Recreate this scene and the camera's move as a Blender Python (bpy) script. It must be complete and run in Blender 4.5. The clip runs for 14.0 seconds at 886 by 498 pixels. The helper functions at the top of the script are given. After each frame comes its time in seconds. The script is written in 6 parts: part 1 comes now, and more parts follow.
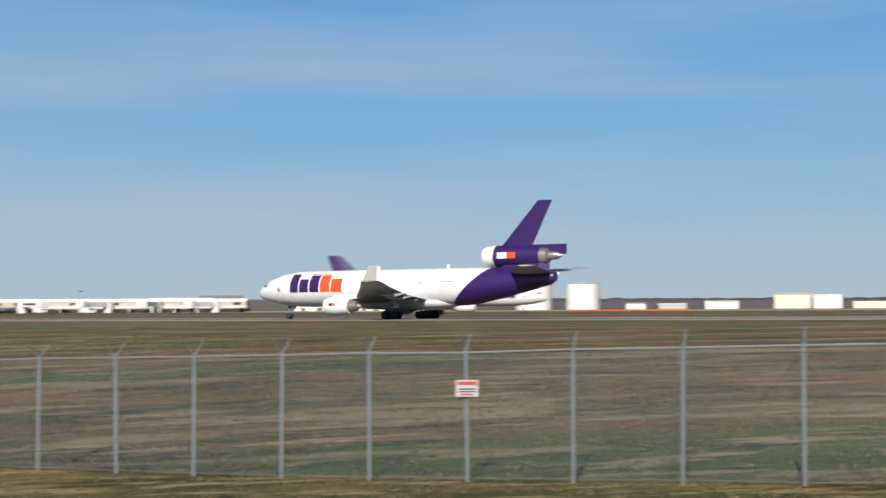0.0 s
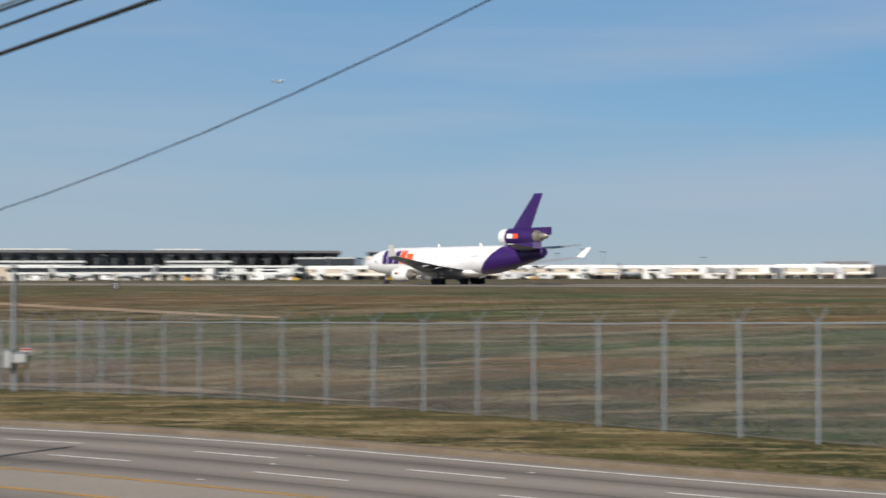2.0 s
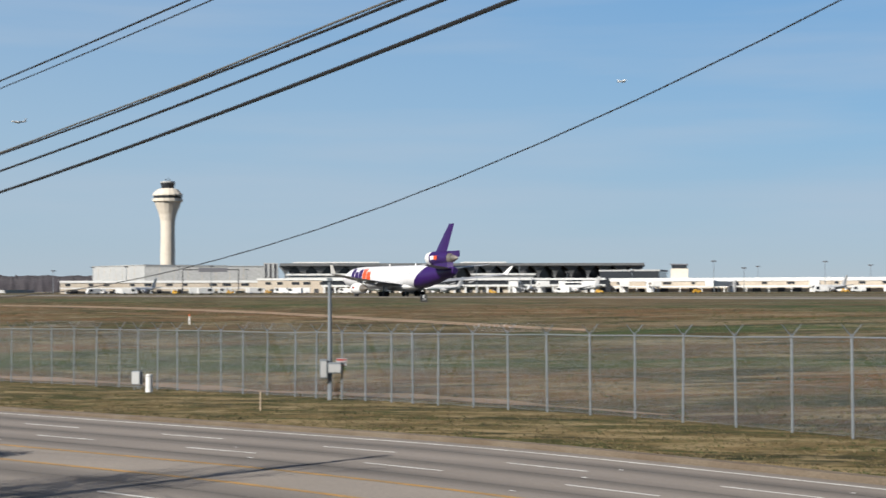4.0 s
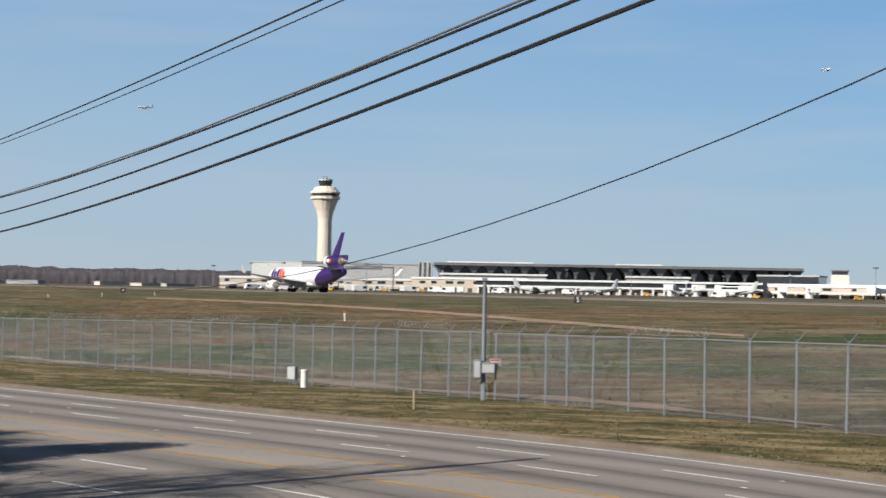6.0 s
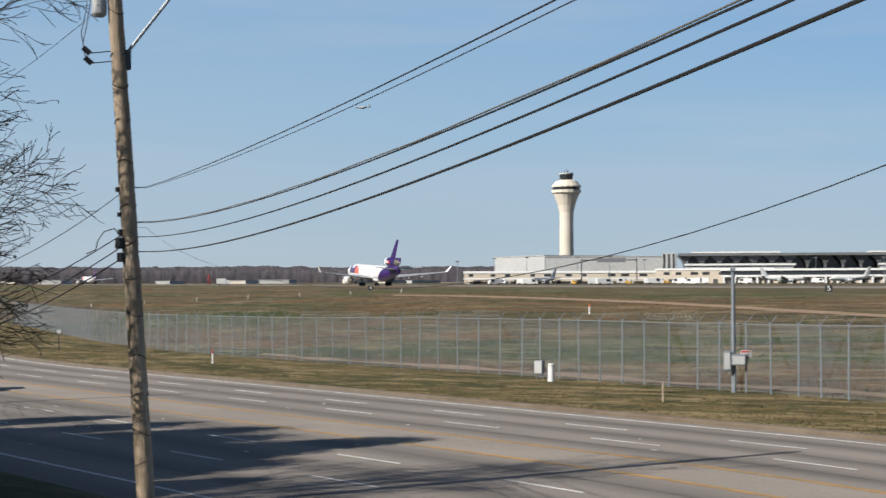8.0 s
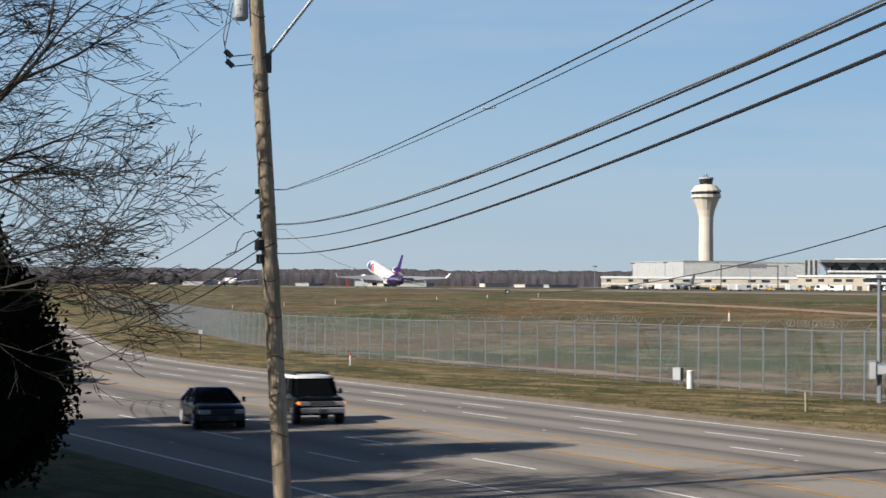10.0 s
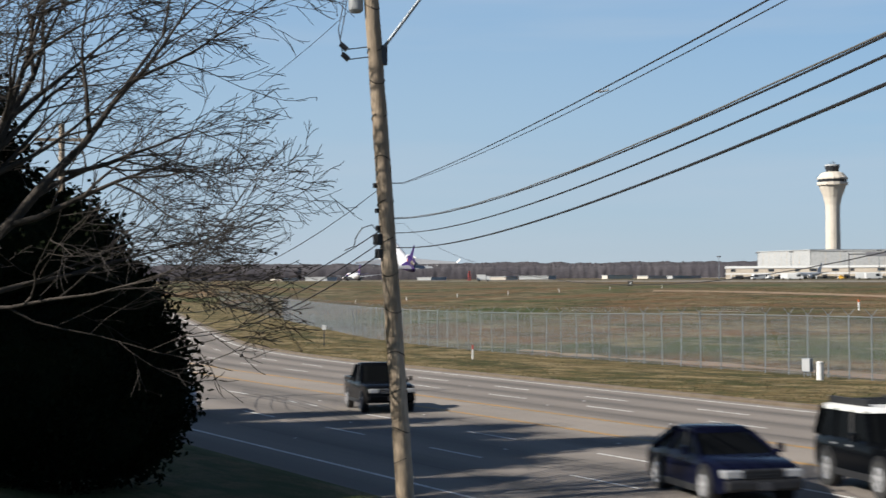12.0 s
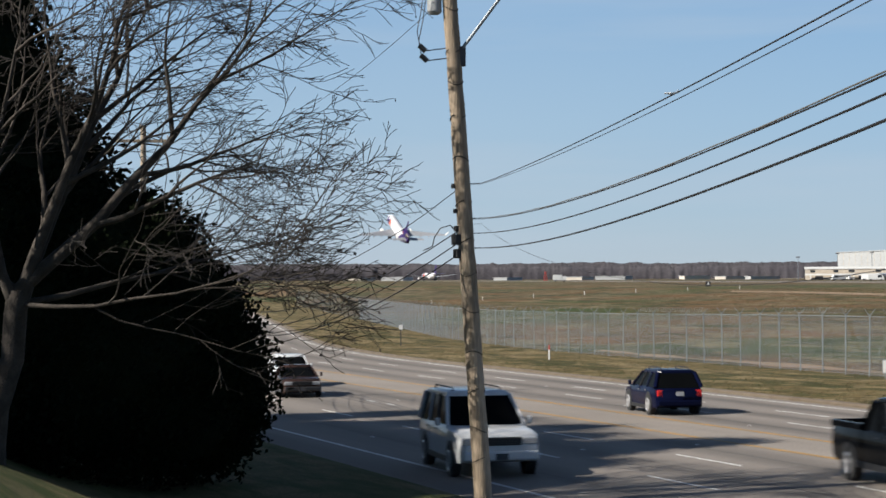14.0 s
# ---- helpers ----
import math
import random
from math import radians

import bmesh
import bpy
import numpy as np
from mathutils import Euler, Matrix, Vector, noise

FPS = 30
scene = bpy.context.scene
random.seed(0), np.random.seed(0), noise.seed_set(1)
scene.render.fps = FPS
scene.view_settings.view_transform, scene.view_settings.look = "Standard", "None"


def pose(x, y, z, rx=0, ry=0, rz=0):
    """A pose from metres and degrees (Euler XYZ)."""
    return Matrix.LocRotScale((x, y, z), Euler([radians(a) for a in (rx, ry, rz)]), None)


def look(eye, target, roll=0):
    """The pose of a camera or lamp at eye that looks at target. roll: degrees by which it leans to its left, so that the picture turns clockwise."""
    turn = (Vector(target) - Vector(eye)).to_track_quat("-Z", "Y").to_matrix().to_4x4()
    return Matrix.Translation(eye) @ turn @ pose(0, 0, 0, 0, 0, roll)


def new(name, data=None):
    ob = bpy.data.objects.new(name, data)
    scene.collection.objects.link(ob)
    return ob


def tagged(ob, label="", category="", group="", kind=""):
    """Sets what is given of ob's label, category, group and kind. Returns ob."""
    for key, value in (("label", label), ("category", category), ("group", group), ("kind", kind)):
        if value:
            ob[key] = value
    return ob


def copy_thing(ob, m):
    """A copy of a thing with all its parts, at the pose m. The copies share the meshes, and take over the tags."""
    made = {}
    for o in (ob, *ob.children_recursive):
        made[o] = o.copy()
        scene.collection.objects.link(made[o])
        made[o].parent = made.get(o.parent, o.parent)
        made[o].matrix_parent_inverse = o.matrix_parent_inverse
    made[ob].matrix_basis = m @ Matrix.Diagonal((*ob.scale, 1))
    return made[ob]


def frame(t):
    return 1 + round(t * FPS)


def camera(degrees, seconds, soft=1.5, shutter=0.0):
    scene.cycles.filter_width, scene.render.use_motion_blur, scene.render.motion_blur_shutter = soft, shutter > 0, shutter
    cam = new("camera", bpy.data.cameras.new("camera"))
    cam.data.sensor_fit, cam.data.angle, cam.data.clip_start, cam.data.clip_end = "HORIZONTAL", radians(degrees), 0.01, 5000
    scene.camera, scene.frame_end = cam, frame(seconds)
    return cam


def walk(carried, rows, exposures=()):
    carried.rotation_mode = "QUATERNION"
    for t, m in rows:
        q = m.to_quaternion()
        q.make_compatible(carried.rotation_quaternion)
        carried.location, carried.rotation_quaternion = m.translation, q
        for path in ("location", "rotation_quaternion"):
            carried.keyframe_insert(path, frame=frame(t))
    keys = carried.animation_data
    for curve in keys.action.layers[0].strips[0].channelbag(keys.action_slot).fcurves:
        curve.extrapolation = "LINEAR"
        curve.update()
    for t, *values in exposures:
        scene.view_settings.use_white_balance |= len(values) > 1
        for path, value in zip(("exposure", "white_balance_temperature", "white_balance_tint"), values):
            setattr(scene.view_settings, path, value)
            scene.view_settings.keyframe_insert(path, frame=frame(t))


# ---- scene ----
from math import sin, cos, tan, atan2, hypot, log, exp, pi, sqrt

# The eye is held on a bank above the road: it pans west and leans slowly after the jet.
EYE_Z = 5.0
cam = camera(32.38, 14.0, soft=1.5, shutter=0.5)
PAN = [
    (0.0, 0.62, -0.28, 1.88, 2.22, 0.27), (0.5, 0.62, -0.28, 7.07, 1.87, -0.33), (1.0, 0.62, -0.28, 12.69, 1.2, -0.4),
    (1.5, 0.62, -0.28, 18.13, 0.97, -0.29), (2.0, 0.62, -0.28, 24.93, 1.03, 0.16), (2.5, 0.62, -0.32, 30.43, 1.76, 0.39),
    (3.0, 0.6, -0.35, 32.45, 1.97, -0.08), (3.5, 0.5, -0.28, 34.07, 1.26, -0.13), (4.0, 0.4, -0.2, 36.28, 1.53, 0.17),
    (6.5, -0.02, 0.13, 44.19, 1.42, -0.67), (7.0, -0.07, 0.13, 47.05, 1.46, -0.0), (7.5, -0.09, 0.12, 49.49, 1.26, 0.0),
    (8.0, -0.06, 0.09, 51.14, 1.21, 0.2), (8.5, -0.03, 0.07, 52.74, 0.84, 0.26), (9.0, -0.02, 0.06, 54.09, 1.01, -0.01),
    (11.5, -0.72, 0.54, 59.47, 1.2, 0.13), (12.0, -0.7, 0.53, 60.85, 1.1, 0.4), (12.5, -0.67, 0.5, 62.39, 1.18, 0.26),
    (13.0, -0.64, 0.47, 63.01, 1.45, 0.25), (13.5, -0.62, 0.45, 63.16, 1.69, 0.19), (14.0, -0.6, 0.43, 63.7, 1.12, 0.29),
]
walk(cam, [(t, pose(x, y, EYE_Z, 90 + pitch, roll, yaw)) for t, x, y, yaw, pitch, roll in PAN],
     exposures=[(0.0, 0.82), (0.5, 0.78), (1.0, 0.74), (2.0, 0.70), (2.5, 0.74), (3.0, 0.80), (3.5, 0.87), (9.0, 0.90), (11.5, 0.96), (14.0, 0.96)])

# ---- light ----
SUN_AZ, SUN_EL = 262.0, 34.0       # compass-like angle of the sun in the xy plane, counted from +x, and its height
world = bpy.data.worlds.new("sky")
scene.world = world
world.use_nodes = True
wn, wl = world.node_tree.nodes, world.node_tree.links
bg = wn["Background"]
sky = wn.new("ShaderNodeTexSky")
sky.sky_type, sky.sun_disc = "NISHITA", False
sky.sun_elevation, sky.sun_rotation = radians(SUN_EL), radians(90 - SUN_AZ)
sky.altitude, sky.air_density, sky.dust_density, sky.ozone_density = 80, 1.0, 0.0, 4.0
bg.inputs["Strength"].default_value = 0.0555
# clear winter air: pale at the horizon, deeper blue overhead, with thin cloud veils low down
def wnode(kind, **values):
    nd = wn.new(kind)
    for k, v in values.items():
        nd.inputs[k].default_value = v
    return nd


tc = wn.new("ShaderNodeTexCoord")
sep = wn.new("ShaderNodeSeparateXYZ")
air = wn.new("ShaderNodeValToRGB")
stops = [(0.0, (0.335, 0.435, 0.550)), (0.045, (0.268, 0.435, 0.612)), (0.10, (0.202, 0.418, 0.665)), (0.19, (0.128, 0.350, 0.660)), (0.31, (0.055, 0.155, 0.370)), (0.55, (0.018, 0.055, 0.150)), (1.0, (0.009, 0.028, 0.080))]
while len(air.color_ramp.elements) < len(stops):
    air.color_ramp.elements.new(0.5)
for el, (pos, c) in zip(air.color_ramp.elements, stops):
    el.position, el.color = pos, (*c, 1)
ten = wn.new("ShaderNodeVectorMath")
ten.operation = "SCALE"
ten.inputs["Scale"].default_value = 10.0
blend = wn.new("ShaderNodeMix")
blend.data_type = "RGBA"
blend.inputs["Factor"].default_value = 0.85
mp = wnode("ShaderNodeMapping", Scale=(1.0, 1.0, 11.0))
nz = wnode("ShaderNodeTexNoise", Scale=1.7, Detail=5.0, Roughness=0.5)
rp = wn.new("ShaderNodeValToRGB")
rp.color_ramp.elements[0].position, rp.color_ramp.elements[1].position = 0.47, 0.75
rp.color_ramp.elements[1].color = (0.6, 0.6, 0.6, 1)
mx = wn.new("ShaderNodeMix")
mx.data_type = "RGBA"
mx.inputs["B"].default_value = (4.6, 5.3, 6.4, 1)
wl.new(tc.outputs["Generated"], sep.inputs[0])
wl.new(sep.outputs["Z"], air.inputs["Fac"])
wl.new(air.outputs["Color"], ten.inputs[0])
wl.new(sky.outputs[0], blend.inputs["A"])
wl.new(ten.outputs[0], blend.inputs["B"])
wl.new(tc.outputs["Generated"], mp.inputs["Vector"])
wl.new(mp.outputs[0], nz.inputs["Vector"])
wl.new(nz.outputs["Fac"], rp.inputs["Fac"])
wl.new(rp.outputs["Color"], mx.inputs["Factor"])
wl.new(blend.outputs["Result"], mx.inputs["A"])
# a little more haze towards the west
west = wnode("ShaderNodeMapRange")
west.inputs["From Min"].default_value, west.inputs["From Max"].default_value = -0.15, -0.9
west.inputs["To Min"].default_value, west.inputs["To Max"].default_value = 0.0, 0.5
low = wnode("ShaderNodeMapRange")
low.inputs["From Min"].default_value, low.inputs["From Max"].default_value = 0.45, 0.1
both = wn.new("ShaderNodeMath")
both.operation = "MULTIPLY"
hz = wn.new("ShaderNodeMix")
hz.data_type = "RGBA"
hz.inputs["B"].default_value = (4.7, 5.6, 6.3, 1)
wl.new(sep.outputs["X"], west.inputs["Value"])
wl.new(sep.outputs["Z"], low.inputs["Value"])
wl.new(west.outputs[0], both.inputs[0])
wl.new(low.outputs[0], both.inputs[1])
wl.new(both.outputs[0], hz.inputs["Factor"])
wl.new(mx.outputs["Result"], hz.inputs["A"])
wl.new(hz.outputs["Result"], bg.inputs["Color"])

sun = new("sun", bpy.data.lights.new("sun", "SUN"))
sun.data.energy, sun.data.angle, sun.data.color = 5.0, radians(0.53), (1.0, 0.95, 0.87)
SUN_DIR = Vector((cos(radians(SUN_AZ)) * cos(radians(SUN_EL)), sin(radians(SUN_AZ)) * cos(radians(SUN_EL)), sin(radians(SUN_EL))))
sun.matrix_world = look((0, 0, 60), Vector((0, 0, 60)) - SUN_DIR)


# ---- materials ----
def mat(name, color, rough=0.6, metal=0.0, other=None, scale=3.0, amount=0.5, fine=None, bump=0.0, coat=0.0, stretch=(1, 1, 1), emit=None, contrast=1.0):
    """A procedural material: two colours mixed by coarse noise, finer mottling over it, and fine relief."""
    m = bpy.data.materials.new(name)
    m.use_nodes = True
    n, l = m.node_tree.nodes, m.node_tree.links
    b = n["Principled BSDF"]
    b.inputs["Roughness"].default_value, b.inputs["Metallic"].default_value = rough, metal
    b.inputs["Coat Weight"].default_value = coat
    b.inputs["Base Color"].default_value = (*color, 1)
    if emit:
        b.inputs["Emission Color"].default_value, b.inputs["Emission Strength"].default_value = (*emit[:3], 1), emit[3]
    if other is None:
        other = tuple(c * 0.82 for c in color)
    co = n.new("ShaderNodeTexCoord")
    ma = n.new("ShaderNodeMapping")
    ma.inputs["Scale"].default_value = stretch
    l.new(co.outputs["Object"], ma.inputs["Vector"])
    a = n.new("ShaderNodeTexNoise")
    a.inputs["Scale"].default_value, a.inputs["Detail"].default_value = scale, 6
    f = n.new("ShaderNodeTexNoise")
    f.inputs["Scale"].default_value, f.inputs["Detail"].default_value = fine or scale * 9, 4 + 4 * (contrast > 1)
    l.new(ma.outputs[0], a.inputs["Vector"])
    l.new(ma.outputs[0], f.inputs["Vector"])
    r = n.new("ShaderNodeMapRange")
    r.inputs["From Min"].default_value, r.inputs["From Max"].default_value = 0.5 - 0.28 * (1.2 - amount), 0.5 + 0.28 * (1.2 - amount)
    l.new(a.outputs["Fac"], r.inputs["Value"])
    x = n.new("ShaderNodeMix")
    x.data_type = "RGBA"
    x.inputs["A"].default_value, x.inputs["B"].default_value = (*color, 1), (*other, 1)
    l.new(r.outputs[0], x.inputs["Factor"])
    y = n.new("ShaderNodeMix")
    y.data_type, y.blend_type = "RGBA", "MULTIPLY"
    y.inputs["Factor"].default_value = min(1.0, amount)
    g = n.new("ShaderNodeMapRange")
    g.inputs["From Min"].default_value, g.inputs["From Max"].default_value = 0.3, 0.7
    g.inputs["To Min"].default_value, g.inputs["To Max"].default_value = 1 - 0.38 * contrast, 1 + 0.3 * contrast
    l.new(f.outputs["Fac"], g.inputs["Value"])
    l.new(x.outputs["Result"], y.inputs["A"])
    l.new(g.outputs[0], y.inputs["B"])
    l.new(y.outputs["Result"], b.inputs["Base Color"])
    if bump:
        p = n.new("ShaderNodeBump")
        p.inputs["Strength"].default_value, p.inputs["Distance"].default_value = min(1.0, bump), 0.03
        l.new(f.outputs["Fac"], p.inputs["Height"])
        l.new(p.outputs[0], b.inputs["Normal"])
    return m


def grass_mat(name, shades, size, blades, relief=0.6, swaths=()):
    """Turf: three shades in drifts of a given size, streaked finely, with rough relief."""
    m = mat(name, shades[0], 0.95, 0, shades[1], 1 / size, 0.85, fine=blades, bump=relief, contrast=1.65)
    n, l = m.node_tree.nodes, m.node_tree.links
    b = n["Principled BSDF"]
    b.inputs["Specular IOR Level"].default_value = 0.15
    src = b.inputs["Base Color"].links[0].from_socket
    co = n["Texture Coordinate"]
    k = n.new("ShaderNodeTexNoise")
    k.inputs["Scale"].default_value, k.inputs["Detail"].default_value, k.inputs["Roughness"].default_value = 2.6 / size, 8, 0.65
    s = n.new("ShaderNodeMapping")
    s.inputs["Scale"].default_value = (0.16, 1.0, 1.0)
    l.new(co.outputs["Object"], s.inputs["Vector"])
    l.new(s.outputs[0], k.inputs["Vector"])
    r = n.new("ShaderNodeMapRange")
    r.inputs["From Min"].default_value, r.inputs["From Max"].default_value = 0.49, 0.63
    l.new(k.outputs["Fac"], r.inputs["Value"])
    x = n.new("ShaderNodeMix")
    x.data_type = "RGBA"
    x.inputs["B"].default_value = (*shades[2], 1)
    l.new(r.outputs[0], x.inputs["Factor"])
    l.new(src, x.inputs["A"])
    l.new(x.outputs["Result"], b.inputs["Base Color"])
    # wide mown swaths of other growth
    for i, (shade, lo, hi, most, fold) in enumerate(swaths):
        s = n.new("ShaderNodeMapping")
        s.inputs["Location"].default_value = (3.7 * i, 9.1 * i, 0)
        s.inputs["Rotation"].default_value = (0, 0, 0.12 - 0.3 * i)
        s.inputs["Scale"].default_value = (0.012 * fold, 0.05 * fold, 0.05 * fold)
        l.new(co.outputs["Object"], s.inputs["Vector"])
        k = n.new("ShaderNodeTexNoise")
        k.inputs["Scale"].default_value, k.inputs["Detail"].default_value, k.inputs["Roughness"].default_value = 1.0, 9, 0.62
        l.new(s.outputs[0], k.inputs["Vector"])
        r = n.new("ShaderNodeMapRange")
        r.inputs["From Min"].default_value, r.inputs["From Max"].default_value, r.inputs["To Max"].default_value = lo, hi, most
        l.new(k.outputs["Fac"], r.inputs["Value"])
        x = n.new("ShaderNodeMix")
        x.data_type = "RGBA"
        x.inputs["B"].default_value = (*shade, 1)
        l.new(r.outputs[0], x.inputs["Factor"])
        l.new(b.inputs["Base Color"].links[0].from_socket, x.inputs["A"])
        l.new(x.outputs["Result"], b.inputs["Base Color"])
    return m


M_FIELD = grass_mat("field_grass", [(0.090, 0.067, 0.035), (0.060, 0.037, 0.018), (0.029, 0.040, 0.012)], 7, 4.0, swaths=(((0.112, 0.055, 0.021), 0.46, 0.56, 0.8, 1), ((0.022, 0.046, 0.009), 0.51, 0.58, 0.85, 1), ((0.146, 0.116, 0.069), 0.53, 0.59, 0.75, 4), ((0.014, 0.020, 0.006), 0.54, 0.60, 0.8, 6), ((0.163, 0.133, 0.082), 0.55, 0.60, 0.75, 14), ((0.011, 0.015, 0.005), 0.55, 0.60, 0.75, 19)))
M_VERGE = grass_mat("verge_grass", [(0.118, 0.084, 0.036), (0.066, 0.050, 0.018), (0.030, 0.036, 0.008)], 1.5, 7.0, 0.9, swaths=(((0.019, 0.026, 0.005), 0.48, 0.58, 0.75, 5), ((0.17, 0.128, 0.066), 0.52, 0.59, 0.85, 9), ((0.012, 0.014, 0.005), 0.55, 0.62, 0.75, 14), ((0.19, 0.145, 0.078), 0.55, 0.60, 0.75, 26)))
M_LAWN = grass_mat("lawn_grass", [(0.059, 0.064, 0.022), (0.099, 0.085, 0.040), (0.030, 0.045, 0.010)], 1.6, 14.0, 0.9)
M_CLAY = mat("red_clay_soil", (0.235, 0.155, 0.098), 0.95, 0, (0.165, 0.115, 0.066), 0.2, 0.6, bump=0.4)
def road_mat(name, first, lane, tone):
    """Worn asphalt; each lane's middle is darkened by oil and its wheel paths by rubber, unevenly along the road."""
    m = mat(name, tuple(c * tone for c in (0.128, 0.110, 0.094)), 0.85, 0, tuple(c * tone for c in (0.160, 0.138, 0.118)), 0.25, 0.5, fine=40, bump=0.25, stretch=(0.25, 1, 1))
    n, l = m.node_tree.nodes, m.node_tree.links
    b = n["Principled BSDF"]
    uv, sp = n.new("ShaderNodeUVMap"), n.new("ShaderNodeSeparateXYZ")
    uv.uv_map = "across"
    l.new(uv.outputs[0], sp.inputs[0])
    ph = n.new("ShaderNodeMath")
    ph.operation = "MULTIPLY_ADD"
    ph.inputs[1].default_value, ph.inputs[2].default_value = 2 * pi / lane, -2 * pi * first / lane
    l.new(sp.outputs["Y"], ph.inputs[0])
    cs = n.new("ShaderNodeMath")
    cs.operation = "COSINE"
    l.new(ph.outputs[0], cs.inputs[0])
    nz = n.new("ShaderNodeTexNoise")
    nz.inputs["Scale"].default_value, nz.inputs["Detail"].default_value = 1.0, 6
    mp = n.new("ShaderNodeMapping")
    mp.inputs["Scale"].default_value = (0.05, 1.6, 1)
    l.new(uv.outputs[0], mp.inputs["Vector"])
    l.new(mp.outputs[0], nz.inputs["Vector"])
    ad = n.new("ShaderNodeMath")
    ad.operation = "MULTIPLY_ADD"
    ad.inputs[1].default_value = 2.4
    l.new(nz.outputs["Fac"], ad.inputs[0])
    l.new(cs.outputs[0], ad.inputs[2])
    r = n.new("ShaderNodeMapRange")
    r.inputs["From Min"].default_value, r.inputs["From Max"].default_value = 0.5, 2.4
    r.inputs["To Min"].default_value, r.inputs["To Max"].default_value = 1.1, 0.66
    l.new(ad.outputs[0], r.inputs["Value"])
    x = n.new("ShaderNodeMix")
    x.data_type, x.blend_type = "RGBA", "MULTIPLY"
    x.inputs["Factor"].default_value = 1.0
    l.new(b.inputs["Base Color"].links[0].from_socket, x.inputs["A"])
    l.new(r.outputs[0], x.inputs["B"])
    l.new(x.outputs["Result"], b.inputs["Base Color"])
    return m


M_ASPHALT = road_mat("worn_asphalt", 32.9, 2.65, 1.02)
M_ASPHALT_NEAR = road_mat("dark_worn_asphalt", 20.3, 3.45, 0.98)
M_CONCRETE = mat("pale_road_concrete", (0.205, 0.176, 0.148), 0.85, 0, (0.165, 0.142, 0.119), 0.35, 0.45, fine=24, bump=0.2, stretch=(0.3, 1, 1))
M_KERB = mat("kerb_concrete", (0.104, 0.082, 0.058), 0.9, 0, (0.076, 0.055, 0.036), 0.9, 0.6, fine=20, bump=0.3)
M_WHITE_LINE = mat("worn_white_line", (0.578, 0.570, 0.549), 0.7, 0, (0.448, 0.440, 0.419), 1.2, 0.7, fine=18)
M_YELLOW_LINE = mat("worn_yellow_line", (0.318, 0.176, 0.040), 0.7, 0, (0.227, 0.142, 0.051), 1.0, 0.8, fine=18)
M_GALV = mat("galvanised_steel", (0.165, 0.185, 0.205), 0.55, 0.3, (0.13, 0.148, 0.165), 4, 0.4)
M_POLE = mat("weathered_pole_wood", (0.34, 0.275, 0.205), 0.9, 0, (0.215, 0.165, 0.115), 2.0, 0.8, fine=30, bump=0.8, stretch=(1, 1, 0.12))
M_BLACK = mat("black_rubber_sheath", (0.012, 0.012, 0.013), 0.55, 0)
M_CABLE = mat("dull_grey_cable", (0.10, 0.095, 0.085), 0.6, 0.2)
M_BARK = mat("grey_brown_bark", (0.046, 0.036, 0.028), 0.95, 0, (0.022, 0.017, 0.012), 3, 0.8, fine=24, bump=0.8)
M_TWIG = mat("dark_twig_bark", (0.019, 0.014, 0.010), 0.9, 0, (0.013, 0.009, 0.007), 2, 0.5)
# evergreen leaf taken down to near black: the crowns' shade is partly in this colour
M_LEAF = mat("shade_dark_evergreen_leaf", (0.007, 0.010, 0.005), 0.9, 0, (0.011, 0.015, 0.007), 1.2, 0.6)
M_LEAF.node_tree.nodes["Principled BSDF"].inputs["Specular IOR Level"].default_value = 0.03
M_RUNWAY = mat("runway_concrete", (0.232, 0.205, 0.172), 0.9, 0, (0.188, 0.166, 0.138), 0.03, 0.5, fine=0.4)
M_TAR = mat("dark_runway_asphalt", (0.050, 0.045, 0.042), 0.9, 0, (0.069, 0.062, 0.055), 0.04, 0.5, fine=0.4)
M_WHITE = mat("white_paint", (0.56, 0.56, 0.55), 0.4, 0, (0.50, 0.50, 0.49), 0.6, 0.3)
M_CREAM = mat("cream_concrete", (0.501, 0.453, 0.383), 0.8, 0, (0.446, 0.397, 0.335), 0.15, 0.4, fine=1.5)
M_TAN = mat("tan_wall", (0.40, 0.35, 0.285), 0.8, 0, (0.35, 0.30, 0.24), 0.1, 0.4)
M_GREYWALL = mat("pale_grey_cladding", (0.314, 0.320, 0.320), 0.7, 0, (0.284, 0.290, 0.290), 0.05, 0.4, fine=0.6)
M_DARKGLASS = mat("dark_window_glass", (0.02, 0.023, 0.028), 0.12, 0, (0.03, 0.032, 0.036), 1, 0.3)
M_DARK = mat("dark_shadowed_steel", (0.045, 0.045, 0.05), 0.6, 0.2)
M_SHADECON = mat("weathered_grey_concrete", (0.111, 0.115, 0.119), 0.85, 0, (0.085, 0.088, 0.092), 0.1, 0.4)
M_YELLOWKIT = mat("yellow_vehicle_paint", (0.420, 0.231, 0.021), 0.5)
M_ROOFDARK = mat("dark_roof", (0.12, 0.12, 0.135), 0.8, 0)
M_RED = mat("red_paint", (0.313, 0.028, 0.020), 0.5)
M_ORANGE = mat("orange_paint", (0.483, 0.097, 0.012), 0.5)
M_WOODS = mat("bare_winter_woods", (0.051, 0.046, 0.051), 1.0, 0, (0.040, 0.036, 0.043), 0.03, 0.6, fine=0.4)


# ---- mesh helpers ----
def mesh_ob(name, bm, material, smooth=False):
    me = bpy.data.meshes.new(name)
    bmesh.ops.recalc_face_normals(bm, faces=bm.faces[:])
    bm.to_mesh(me)
    bm.free()
    for m in (material if isinstance(material, (list, tuple)) else [material]):
        me.materials.append(m)
    if smooth:
        for p in me.polygons:
            p.use_smooth = True
        me.set_sharp_from_angle(angle=radians(38))
    return new(name, me)


